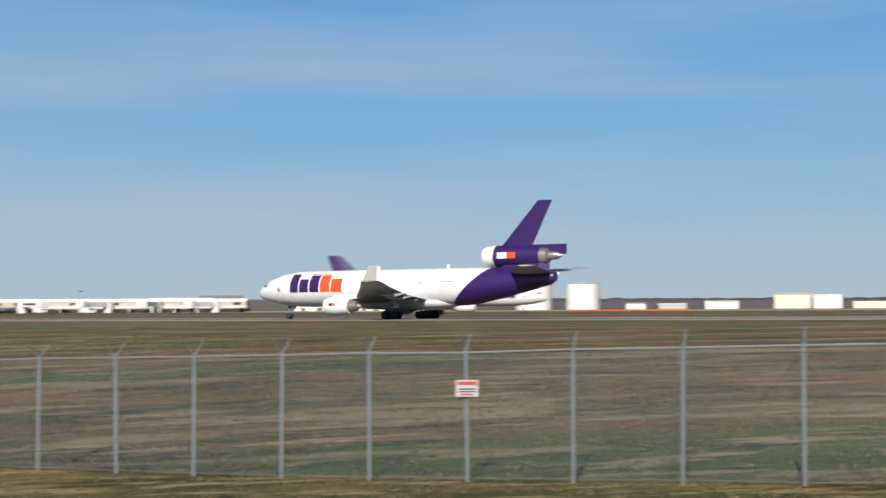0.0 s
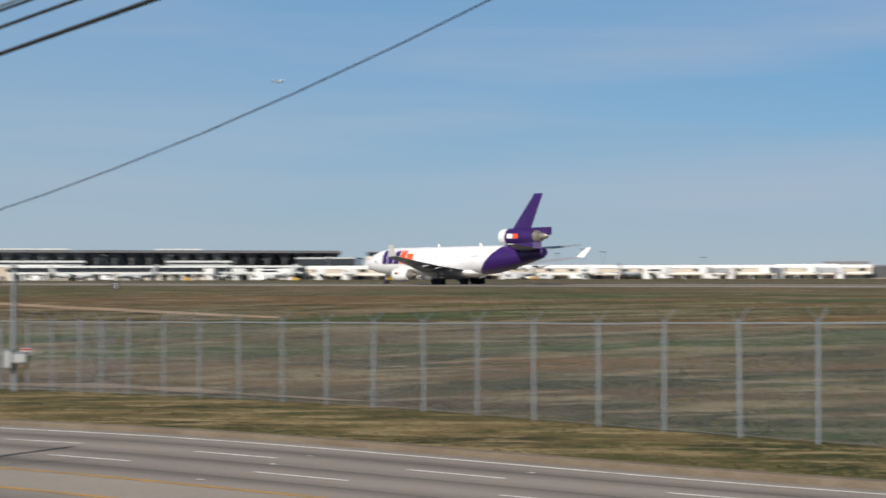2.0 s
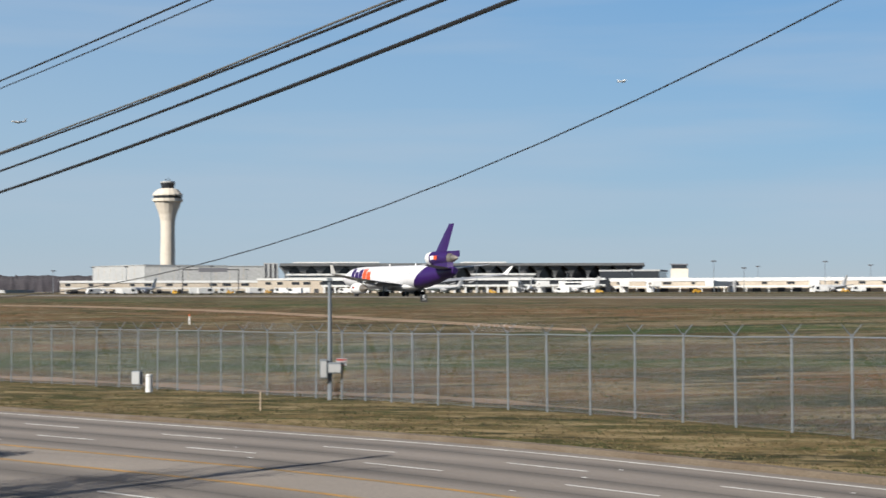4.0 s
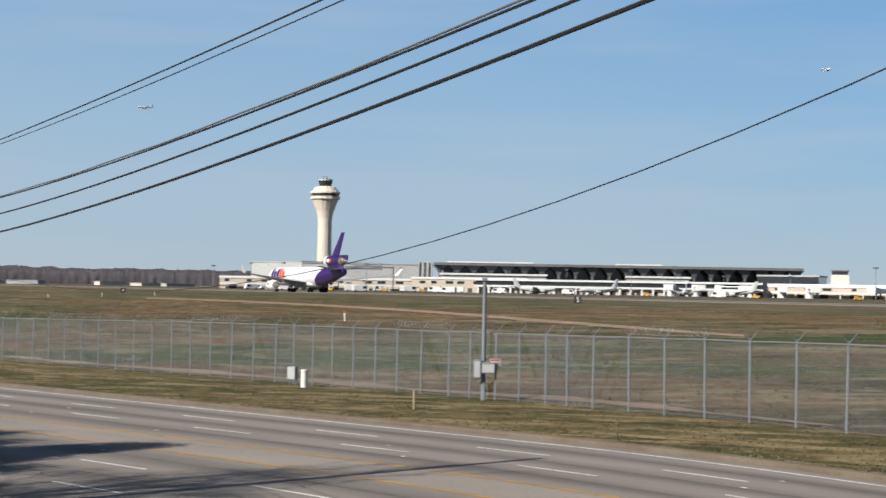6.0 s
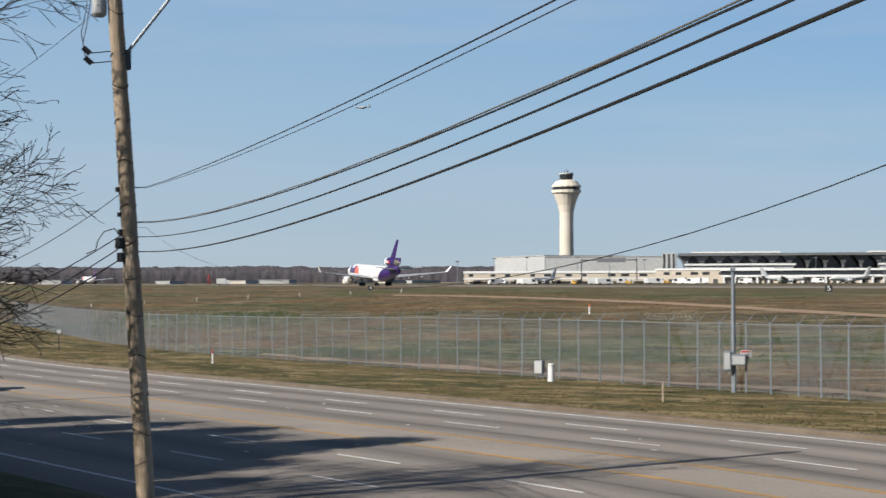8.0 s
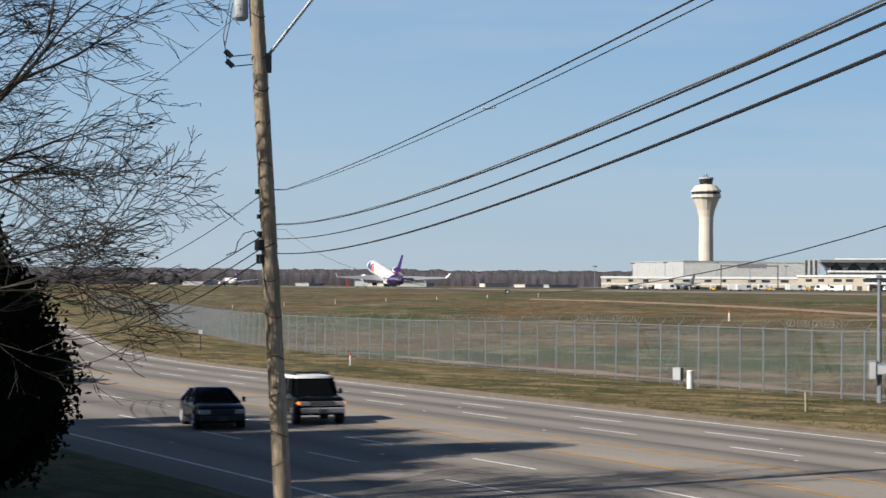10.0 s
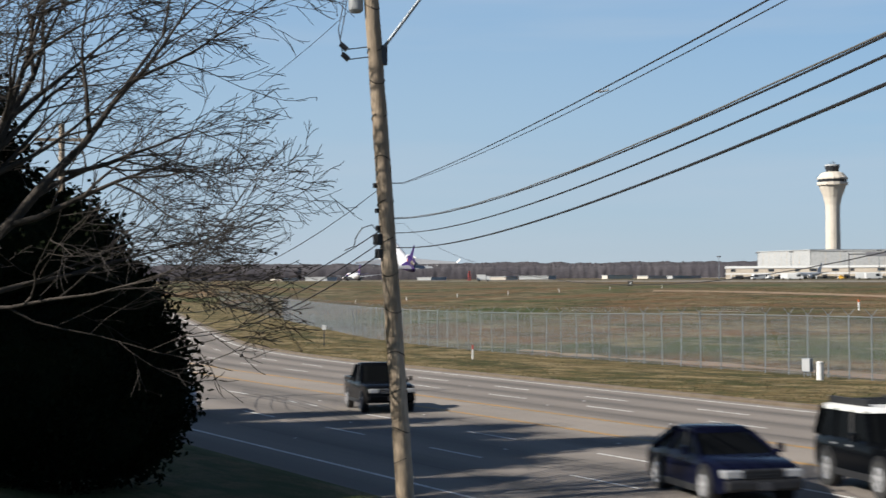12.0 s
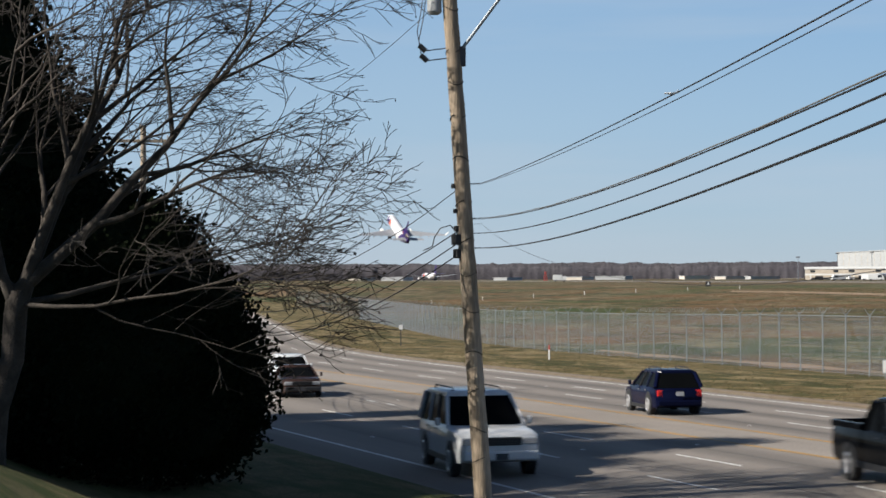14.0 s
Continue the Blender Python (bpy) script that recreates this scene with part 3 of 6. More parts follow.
# western far side: pale low sheds, red lattice mast, white truck
for az0, az1, d, h in ((67.3, 66.8, 1500, 2.4), (66.0, 65.2, 1480, 3.2), (61.8, 61.3, 1450, 2.2), (59.2, 58.5, 1400, 2.4), (58.0, 56.9, 1450, 3.0), (54.9, 54.7, 1500, 3), (53.6, 53.2, 1400, 2.2), (52.5, 52.3, 1350, 2)):
    block("shed", az0, d, az1, d * 0.995, 30, h, M_GREYWALL if int(d) % 100 else M_CREAM, "low pale shed beyond the runway before the woods", roof=M_GREYWALL, roof_h=0.6)
t = thing("mast", Matrix.Translation(pol(59.85, 1000, PLATEAU)) @ Matrix.Scale(0.6, 4), "red lattice approach mast on the airfield", "mast")
for sx in (-1, 1):
    for sy in (-1, 1):
        bm = bmesh.new()
        tube(bm, [(sx * 1.5, sy * 1.5, 0), (sx * 0.5, sy * 0.5, 10.5)], 0.22, 6)
        part("leg", bm, M_RED, t)
for i in range(7):
    bm = bmesh.new()
    r = 1.5 - i * 0.14
    for j in range(4):
        a, b = pi / 2 * j + pi / 4, pi / 2 * (j + 1) + pi / 4
        tube(bm, [(r * 1.41 * cos(a), r * 1.41 * sin(a), i * 1.5), (r * 1.41 * cos(b), r * 1.41 * sin(b), i * 1.5 + 1.4)], 0.14, 5)
    part("brace", bm, M_RED, t)

# light masts along the apron
rnd = random.Random(5)
for az in (49.2, 48.0, 46.1, 44.9, 43.6, 41.9, 39.7, 37.4, 35.0, 33.4, 33.2, 31.6, 29.2, 26.2, 25.1, 24.6, 22.2, 20.6, 19.6, 18.9, 15.2, 50.6):
    d = rnd.uniform(780, 980)
    t = thing("light_mast", Matrix.Translation(pol(az, d, PLATEAU)), "tall thin apron light mast", "light mast", "apron light masts")
    h = rnd.uniform(11.5, 16)
    bm = bmesh.new()
    tube(bm, [(0, 0, -0.5), (0, 0, h)], [0.22, 0.13], 6)
    part("pole", bm, M_GALV, t)
    bm = bmesh.new()
    box(bm, -1.3, 1.3, -0.4, 0.4, h, h + 0.6)
    part("lamp_head", bm, M_DARK, t)
t = thing("sign_gantry", aligned(45.95, 880, 43.9, 880)[0], "dark sign gantry on the pier roof", "gantry")
L = aligned(45.95, 880, 43.9, 880)[1]
for x in (0, L):
    bm = bmesh.new()
    box(bm, x - 0.3, x + 0.3, -0.3, 0.3, 0, 14.3)
    part("post", bm, M_DARK, t)
bm = bmesh.new()
box(bm, 0.3, L - 0.3, -0.3, 0.3, 13.2, 13.8)
part("beam", bm, M_DARK, t)
bm = bmesh.new()
box(bm, L * 0.28, L * 0.8, -0.5, -0.31, 12.2, 14.6)
part("panel", bm, M_ROOFDARK, t)


# jet bridges and apron vehicles in front of the piers
def jet_bridge(m):
    t = thing("jet_bridge", m, "white covered passenger jet bridge on legs", "jet bridge", "jet bridges")
    bm = bmesh.new()
    box(bm, -1.6, 1.6, -17, 0, 3.2, 5.9, 0.2)
    part("tunnel", bm, M_WHITE, t)
    bm = bmesh.new()
    box(bm, -2.6, 2.6, -21, -17.02, 3.0, 6.3, 0.25)
    part("cab", bm, M_WHITE, t)
    bm = bmesh.new()
    disc(bm, (0, 1.6, 3.2), "z", 2.4, 6.4, 16)
    part("rotunda", bm, M_WHITE, t)
    for x in (-1.3, 1.3):
        bm = bmesh.new()
        box(bm, x - 0.25, x + 0.25, -14.3, -13.7, 0, 3.19)
        part("leg", bm, M_GREYWALL, t)
    for z in (4.2,):
        bm = bmesh.new()
        box(bm, -1.66, -1.61, -15, -2, z, z + 1.1)
        part("window", bm, M_DARKGLASS, t)
    return t


first = None
rnd = random.Random(11)
for az, d in ((33.5, 846), (32.6, 846), (31.7, 845), (30.6, 846), (29.5, 850), (28.5, 850), (25.6, 848), (22.6, 846), (19.6, 840), (17.2, 838), (14.3, 838), (12.5, 838), (10.4, 842)):
    m = Matrix.Translation(pol(az, d - 5, PLATEAU)) @ Matrix.Rotation(radians(az + rnd.uniform(-50, 50)), 4, "Z")
    first = copy_thing(first, m) if first else jet_bridge(m)


def apron_van(m, tall=2.4, length=5.5):
    t = thing("apron_van", m, "white airport service van on the apron", "van", "apron vehicles")
    bm = bmesh.new()
    loft(bm, [[(x, y, z) for x, z in ((-length / 2, 0.5), (length / 2, 0.5), (length / 2, 1.3), (length * 0.36, tall), (-length / 2, tall))] for y in (-1.0, 1.0)])
    part("body", bm, M_WHITE, t)
    bm = bmesh.new()
    box(bm, length * 0.1, length * 0.36, -1.04, 1.04, 1.35, tall - 0.25)
    part("window", bm, M_DARKGLASS, t)
    for x in (-length * 0.32, length * 0.32):
        for y in (-0.95, 0.95):
            bm = bmesh.new()
            disc(bm, (x, y, 0.42), "y", 0.42, 0.25, 12)
            part("wheel", bm, M_BLACK, t)
    return t


vans = [apron_van(Matrix.Translation(pol(48.9, 850, PLATEAU)), 2.6, 6.5), apron_van(Matrix.Translation(pol(47.9, 850, PLATEAU)), 2.9, 6.8)]
for i in range(24):
    az = rnd.uniform(38.8, 50.0) if i < 16 else rnd.uniform(11, 38)
    d = rnd.uniform(720, 830) if i % 4 else rnd.uniform(620, 680)
    copy_thing(vans[i % 2], Matrix.Translation(pol(az, d, PLATEAU)) @ Matrix.Rotation(radians(az + rnd.choice((0, 180)) + rnd.uniform(-25, 25)), 4, "Z"))


def apron_cart(m):
    t = thing("apron_cart", m, "low yellow baggage tractor on the apron", "tractor", "apron tractors")
    bm = bmesh.new()
    loft(bm, [[(x, y, z) for x, z in ((-1.6, 0.35), (1.6, 0.35), (1.6, 1.15), (0.5, 1.25), (0.3, 1.0), (-1.6, 1.0))] for y in (-0.8, 0.8)])
    part("body", bm, M_YELLOWKIT, t)
    bm = bmesh.new()
    box(bm, -1.3, -0.2, -0.7, 0.7, 1.02, 1.75, 0.05)
    part("cab", bm, M_YELLOWKIT, t)
    for x in (-1.0, 1.0):
        for y in (-0.75, 0.75):
            bm = bmesh.new()
            disc(bm, (x, y, 0.36), "y", 0.36, 0.2, 10)
            part("wheel", bm, M_BLACK, t)
    return t


cart = apron_cart(Matrix.Translation(pol(46.2, 700, PLATEAU)))
for az, d in ((45.0, 720), (44.2, 700), (42.8, 760), (34.4, 640), (30.4, 620), (21.5, 690), (26.8, 600)):
    copy_thing(cart, Matrix.Translation(pol(az, d, PLATEAU)) @ Matrix.Rotation(radians(az + rnd.uniform(-40, 40)), 4, "Z"))
t = thing("truck", Matrix.Translation(pol(59.35, 760, PLATEAU)) @ Matrix.Rotation(radians(60), 4, "Z"), "white box truck parked beside the runway", "truck")
bm = bmesh.new()
box(bm, -3, 1.6, -1.2, 1.2, 0.8, 3.4, 0.08)
part("box", bm, M_WHITE, t)
bm = bmesh.new()
box(bm, 1.65, 3.6, -1.1, 1.1, 0.6, 2.6, 0.15)
part("cab", bm, M_WHITE, t)
for x in (-1.8, 2.6):
    bm = bmesh.new()
    disc(bm, (x, 0, 0.5), "y", 0.5, 2.3, 12)
    part("wheel", bm, M_BLACK, t)

# far woods: a ragged band of bare crowns
def woods(az0, az1, d, h, seed):
    """Three ragged ridges of bare crowns, one behind another."""
    vs, fs = [], []
    for layer in range(4):
        n = int(radians(az1 - az0) * d / 1.6)
        base = len(vs)
        for i in range(n + 1):
            az = az0 + (az1 - az0) * i / n
            s = i * 1.6
            big = noise.noise(Vector((s * 0.006, layer * 7.3, seed)))
            mid = noise.noise(Vector((s * 0.055, layer * 3.1, seed + 5)))
            fine = noise.noise(Vector((s * 0.33, layer * 5.7, seed + 9))) + 0.6 * noise.noise(Vector((s * 0.9, layer, seed)))
            top = h * (0.80 + 0.07 * layer + 0.10 * big + 0.12 * mid + 0.05 * fine)
            for k, (off, z) in enumerate(((0, -1.0), (1.5, 0.45), (5, 0.75), (11, 1.0), (22, -1.0))):
                j = 3.5 * noise.noise(Vector((s * 0.12, k * 2.7 + layer, seed + 3))) if k < 4 else 0
                p = pol(az, d + layer * 26 + off + j, PLATEAU)
                vs.append((p.x, p.y, PLATEAU + (top * z if z > 0 else -1) + (0.9 * noise.noise(Vector((s * 0.4, k * 4.1, seed))) if z > 0 else 0)))
        for i in range(n):
            for k in range(4):
                a = base + i * 5 + k
                fs.append((a, a + 1, a + 6, a + 5))
    me = bpy.data.meshes.new("woods")
    me.from_pydata(vs, [], fs)
    me.materials.append(M_WOODS)
    for f in me.polygons:
        f.use_smooth = True
    tagged(new("woods", me), "distant band of bare grey-brown winter woods", "woods", kind="stuff")


woods(49.0, 98.0, 2300, 25, 3)
woods(-24.0, 9.0, 2600, 17, 8)



# ---- airfield markers ----
def numeral_sign(az, d, text):
    p = pol(az, d, 0)
    p.z = ground_at(p.x, p.y)
    t = thing("runway_sign", Matrix.Translation(p) @ Matrix.Rotation(radians(az), 4, "Z") @ Matrix.Scale(0.66, 4), "black runway distance sign with white numeral", "runway sign")
    bm = bmesh.new()
    box(bm, -0.75, 0.75, -0.15, 0.15, 0.25, 1.75, 0.04)
    part("panel", bm, M_BLACK, t)
    for x in (-0.5, 0.5):
        bm = bmesh.new()
        tube(bm, [(x, 0, -0.2), (x, 0, 0.26)], 0.05, 6)
        part("leg", bm, M_GALV, t)
    c = bpy.data.curves.new("numeral", "FONT")
    c.body, c.size, c.align_x, c.align_y, c.extrude = text, 1.5, "CENTER", "CENTER", 0.01
    ob = new("numeral", c)
    c.materials.append(M_WHITE)
    ob.parent = t
    ob.matrix_basis = pose(0, -0.17, 1.0, 90, 0, 0)


numeral_sign(36.95, 214, "5")
numeral_sign(53.85, 330, "4")


def marker_post(az, d, h, r, mt, label, cap=None):
    p = pol(az, d, 0)
    p.z = ground_at(p.x, p.y)
    t = thing("marker_post", Matrix.Translation(p), label, "marker post")
    bm = bmesh.new()
    tube(bm, [(0, 0, -0.2), (0, 0, h)], r, 8)
    part("post", bm, mt, t)
    if cap:
        bm = bmesh.new()
        disc(bm, (0, 0, h + 0.12), "z", r * 1.05, 0.24, 8)
        part("cap", bm, cap, t)


marker_post(45.66, 158, 0.8, 0.09, M_WHITE, "short white marker post in the airfield grass", M_ORANGE)
for i in range(8):
    marker_post(66 - i * 1.9, 300, 0.7, 0.055, M_WHITE, "short pale edge marker beside the runway")


# ---- perimeter fence ----
FENCE_H, BAY = 2.85, 2.58


# bearings of the unevenly set posts, as seen from where the walk begins
POST_BEARINGS = [-16.1, -11.42, -7.04, -2.96, 0.97, 4.62, 7.91, 11.09, 13.89, 16.66, 19.1, 21.52, 23.64, 25.64, 27.55, 29.29, 30.92, 32.51, 33.97, 35.28,
                 36.57, 37.54, 38.33, 39.3, 40.17, 41.13, 41.91, 42.92, 43.8, 44.63, 45.43, 46.2, 46.93, 47.63, 48.31]


def fence_line():
    """Places of the posts from east to west: the uneven bays before the eye, even bays on both sides of them."""
    path, u = [], 46.0
    while u > -270:
        path.append(plan(u, fence_v(u)))
        u -= 0.05
    aim = [math.degrees(atan2(PAN[0][1] - p.x, p.y - PAN[0][2])) for p in path]
    marks, k = [], 0
    for b in POST_BEARINGS:
        while aim[k] < b:
            k += 1
        marks.append(k)
    out = [path[m] for m in marks]
    for start, step in ((marks[0], -1), (marks[-1], 1)):
        k, s = start, 0.0
        while 0 < k < len(path) - 1:
            s += (path[k + step].xy - path[k].xy).length
            k += step
            if s >= BAY:
                s = 0.0
                out.append(path[k])
    out.sort(key=lambda p: atan2(-p.x, p.y))
    return [Vector((p.x, p.y, ground_at(p.x, p.y))) for p in out]


def tall(p):
    """The fence stands a little taller over the falling ground in the west."""
    return 1 + 0.13 * ease((-p.x - 35) / 40) - 0.06 * ease((45 + p.x) / 30)


FENCE = fence_line()
fence = thing("fence", Matrix(), "galvanised chain-link airport fence topped with barbed wire", "fence")


def post_mesh(arms):
    bm = bmesh.new()
    tube(bm, [(0, 0, -0.3), (0, 0, FENCE_H + 0.03)], 0.036, 7)
    disc(bm, (0, 0, FENCE_H + 0.05), "z", 0.05, 0.06, 8)
    if arms:
        for s in (-1, 1):
            tube(bm, [(0, 0, FENCE_H), (0, s * 0.33, FENCE_H + 0.36)], [0.02, 0.013], 5)
    me = bpy.data.meshes.new("post")
    bm.to_mesh(me)
    bm.free()
    me.materials.append(M_GALV)
    return me


POSTS = [post_mesh(True), post_mesh(False)]
rnd = random.Random(2)
for i, p in enumerate(FENCE):
    q, r = FENCE[max(i - 1, 0)], FENCE[min(i + 1, len(FENCE) - 1)]
    d = r - q
    ob = new("post", POSTS[0])
    ob.parent = fence
    ob.matrix_basis = Matrix.Translation(p) @ Matrix.Rotation(atan2(d.y, d.x), 4, "Z") @ pose(0, 0, 0, rnd.uniform(-0.7, 0.7), rnd.uniform(-0.7, 0.7), 0) @ Matrix.Diagonal((1, 1, tall(p), 1))


def fence_wire(name, h, off, r, k=4, mt=None):
    bm = bmesh.new()
    pts = []
    for i, p in enumerate(FENCE):
        q, e = FENCE[max(i - 1, 0)], FENCE[min(i + 1, len(FENCE) - 1)]
        d = (e - q).normalized()
        s = Vector((-d.y, d.x, 0))
        pts.append(p + s * off + Vector((0, 0, h * tall(p) + rnd.uniform(-0.015, 0.015))))
    tube(bm, pts, r, k)
    part(name, bm, mt or M_GALV, fence)


fence_wire("top_rail", FENCE_H - 0.02, 0.0, 0.024, 6)
fence_wire("tension_wire", FENCE_H * 0.5, -0.05, 0.009, 4, M_CABLE)
fence_wire("bottom_wire", 0.08, -0.05, 0.008, 4, M_CABLE)
for off, h in ((0.11, 0.12), (0.22, 0.24), (0.33, 0.36), (-0.11, 0.12), (-0.22, 0.24), (-0.33, 0.36)):
    fence_wire("barbed_wire", FENCE_H + h, off, 0.0018, 4, M_CABLE)

# the woven mesh: two sets of slanting wires
verts, faces = [], []
for a, b in zip(FENCE, FENCE[1:]):
    d = b - a
    if a.x < -215:
        continue
    n = 32
    for i in range(n):
        for s in (-1, 1):
            t0 = i / n
            t1 = t0 + s * (FENCE_H - 0.1) / BAY
            p = a + d * t0 + Vector((0, 0, 0.05))
            q = a + d * t1 + Vector((0, 0, FENCE_H * tall(a) - 0.05))
            tube_data([p, q], [0.0023, 0.0023], 6, verts, faces)
me = bpy.data.meshes.new("chain_link")
me.from_pydata(verts, [], faces)
me.materials.append(M_GALV)
ob = new("chain_link", me)
ob.parent = fence
ob["kind"] = "stuff"

M_SILVERWIRE = mat("bright_razor_wire", (0.42, 0.43, 0.44), 0.35, 0.3)


# razor wire coils lying along stretches of the top
def coil(i0, i1, off, h):
    bm = bmesh.new()
    pts = []
    turns = (i1 - i0) * 7
    for j in range(turns * 8):
        f = i0 + (i1 - i0) * j / (turns * 8)
        i = int(f)
        p = FENCE[i].lerp(FENCE[i + 1], f - i)
        a = 2 * pi * j / 8
        d = (FENCE[i + 1] - FENCE[i]).normalized()
        s = Vector((-d.y, d.x, 0))
        pts.append(p + s * (off + 0.16 * cos(a)) + Vector((0, 0, h * tall(p) + 0.16 * sin(a))))
    tube(bm, pts, 0.0045, 3)
    part("razor_coil", bm, M_SILVERWIRE, fence)


def nearest_bay(az):
    return min(range(len(FENCE)), key=lambda i: abs(math.degrees(atan2(-FENCE[i].x, FENCE[i].y)) - az))


for a, b in ((35.5, 31.5), (43.8, 41.4), (56.5, 53.8), (51.0, 48.6)):
    coil(nearest_bay(b), nearest_bay(a), 0.0, FENCE_H + 0.24)


def fence_sign(az, h):
    p = FENCE[nearest_bay(az)]
    a = atan2(p.y, p.x) - pi / 2
    t = thing("warning_sign", Matrix.Translation(p + Vector((0, 0, h))) @ Matrix.Rotation(a, 4, "Z") @ Matrix.Translation((0, -0.09, 0)), "small white and red warning sign on the fence", "sign")
    bm = bmesh.new()
    box(bm, -0.23, 0.23, -0.012, 0.012, -0.17, 0.17, 0.004)
    part("plate", bm, M_GREYWALL, t)
    for z0, z1, w, mt in ((0.07, 0.14, 0.2, M_RED), (-0.03, 0.0, 0.17, M_DARK), (-0.08, -0.055, 0.18, M_DARK), (-0.14, -0.11, 0.14, M_RED)):
        bm = bmesh.new()
        box(bm, -w, w, -0.02, -0.013, z0, z1)
        part("bar", bm, mt, t)


fence_sign(1.6, 1.92)
fence_sign(39.93, 1.6)


# ---- things on the verge ----
def on_verge(az, v):
    """World place on the turf at a bearing and a plan distance across."""
    u = -v * tan(radians(az))
    for _ in range(30):
        p = plan(u, v)
        a = math.degrees(atan2(-p.x, p.y))
        u += (a - az) * 0.9
    p = plan(u, v)
    p.z = ground_h(u, v)
    return p


p = on_verge(40.37, 50.3)
t = thing("service_pole", Matrix.Translation(p) @ Matrix.Rotation(radians(40), 4, "Z"), "grey steel service pole with meter boxes by the fence", "pole")
bm = bmesh.new()
tube(bm, [(0, 0, -0.3), (0, 0, 2.2), (0, 0, 5.05)], [0.10, 0.095, 0.075], 10)
part("mast", bm, M_GALV, t, smooth=True)
bm = bmesh.new()
box(bm, -0.12, 0.12, -0.12, 0.12, 5.05, 5.2, 0.02)
part("cap", bm, M_GALV, t)
for x0, x1, z0, z1 in ((-0.42, -0.1, 0.95, 1.75), (-0.08, 0.5, 1.15, 1.62)):
    bm = bmesh.new()
    box(bm, x0, x1, -0.34, -0.1, z0, z1, 0.02)
    b = part("meter_box", bm, M_GALV, t)
    bm = bmesh.new()
    box(bm, x0 + 0.04, x1 - 0.04, -0.355, -0.341, z0 + 0.05, z1 - 0.08)
    part("lid", bm, M_GREYWALL, b)
bm = bmesh.new()
tube(bm, [(0.05, -0.13, 1.1), (0.05, -0.13, -0.1)], 0.03, 6)
part("conduit", bm, M_GALV, t)

p = on_verge(47.08, 49.6)
t = thing("bollard", Matrix.Translation(p), "white round utility pedestal on the verge", "bollard")
bm = bmesh.new()
tube(bm, [(0, 0, -0.1), (0, 0, 0.86), (0, 0, 0.9)], [0.17, 0.165, 0.13], 16)
part("shell", bm, M_WHITE, t, smooth=True)
bm = bmesh.new()
disc(bm, (0, 0, 0.80), "z", 0.175, 0.03, 16)
part("collar", bm, M_GREYWALL, t)
p = on_verge(47.52, 50.5)
t = thing("utility_cabinet", Matrix.Translation(p) @ Matrix.Rotation(radians(20), 4, "Z") @ Matrix.Scale(0.8, 4), "grey steel utility cabinet on legs beside the fence", "cabinet")
bm = bmesh.new()
box(bm, -0.3, 0.3, -0.2, 0.2, 0.35, 1.2, 0.03)
part("body", bm, M_GALV, t)
bm = bmesh.new()
box(bm, -0.26, 0.26, -0.215, -0.203, 0.4, 1.15)
part("door", bm, M_GREYWALL, t)
for x in (-0.22, 0.22):
    bm = bmesh.new()
    tube(bm, [(x, 0, -0.1), (x, 0, 0.36)], 0.03, 6)
    part("leg", bm, M_GALV, t)
p = on_verge(59.7, 46.0)
t = thing("marker_stake", Matrix.Translation(p), "white pipeline marker stake with red top", "marker")
bm = bmesh.new()
tube(bm, [(0, 0, -0.1), (0, 0, 0.72)], 0.06, 8)
part("stake", bm, M_WHITE, t)
bm = bmesh.new()
tube(bm, [(0, 0, 0.72), (0, 0, 1.05)], 0.062, 8)
part("top", bm, M_RED, t)
p = on_verge(65.25, 44.6)
t = thing("road_sign", Matrix.Translation(p) @ Matrix.Rotation(radians(65), 4, "Z"), "small white road sign on a dark post", "sign")
bm = bmesh.new()
box(bm, -0.05, 0.05, -0.03, 0.03, -0.2, 1.9)
part("post", bm, M_DARK, t)
bm = bmesh.new()
box(bm, -0.17, 0.17, -0.05, -0.031, 1.5, 1.92, 0.005)
part("plate", bm, M_WHITE, t)
p = on_verge(42.95, 44.6)
t = thing("marker_stake", Matrix.Translation(p), "weathered wooden survey stake in the verge", "marker")
bm = bmesh.new()
box(bm, -0.03, 0.03, -0.02, 0.02, -0.2, 0.75, 0.006)
part("stake", bm, M_POLE, t)


# ---- rough grass, bare soil and tyre marks ----
def tufts(name, n, seed, u0, u1, v0, v1, size, mt, label):
    rnd = random.Random(seed)
    vs, fs = [], []
    for _ in range(n):
        u = rnd.uniform(u0, u1)
        f = fence_v(u)
        v = v0(f) + (v1(f) - v0(f)) * rnd.random() ** 1.4
        if noise.noise(Vector((u * 0.35, v * 0.5, seed))) < rnd.uniform(-0.5, 0.25):
            continue
        p = plan(u, v)
        p.z = ground_h(u, v)
        for _ in range(4):
            q = p + Vector((rnd.gauss(0, size), rnd.gauss(0, size), -0.01))
            h = size * rnd.uniform(0.5, 1.3)
            a = rnd.uniform(0, pi)
            w = size * rnd.uniform(0.25, 0.6)
            b = len(vs)
            vs += [(q.x - w * cos(a), q.y - w * sin(a), q.z), (q.x + w * cos(a), q.y + w * sin(a), q.z), (q.x + rnd.gauss(0, size * 0.5), q.y + rnd.gauss(0, size * 0.5), q.z + h)]
            fs.append((b, b + 1, b + 2))
    me = bpy.data.meshes.new(name)
    me.from_pydata(vs, [], fs)
    me.materials.append(mt)
    tagged(new(name, me), label, "grass", kind="stuff")


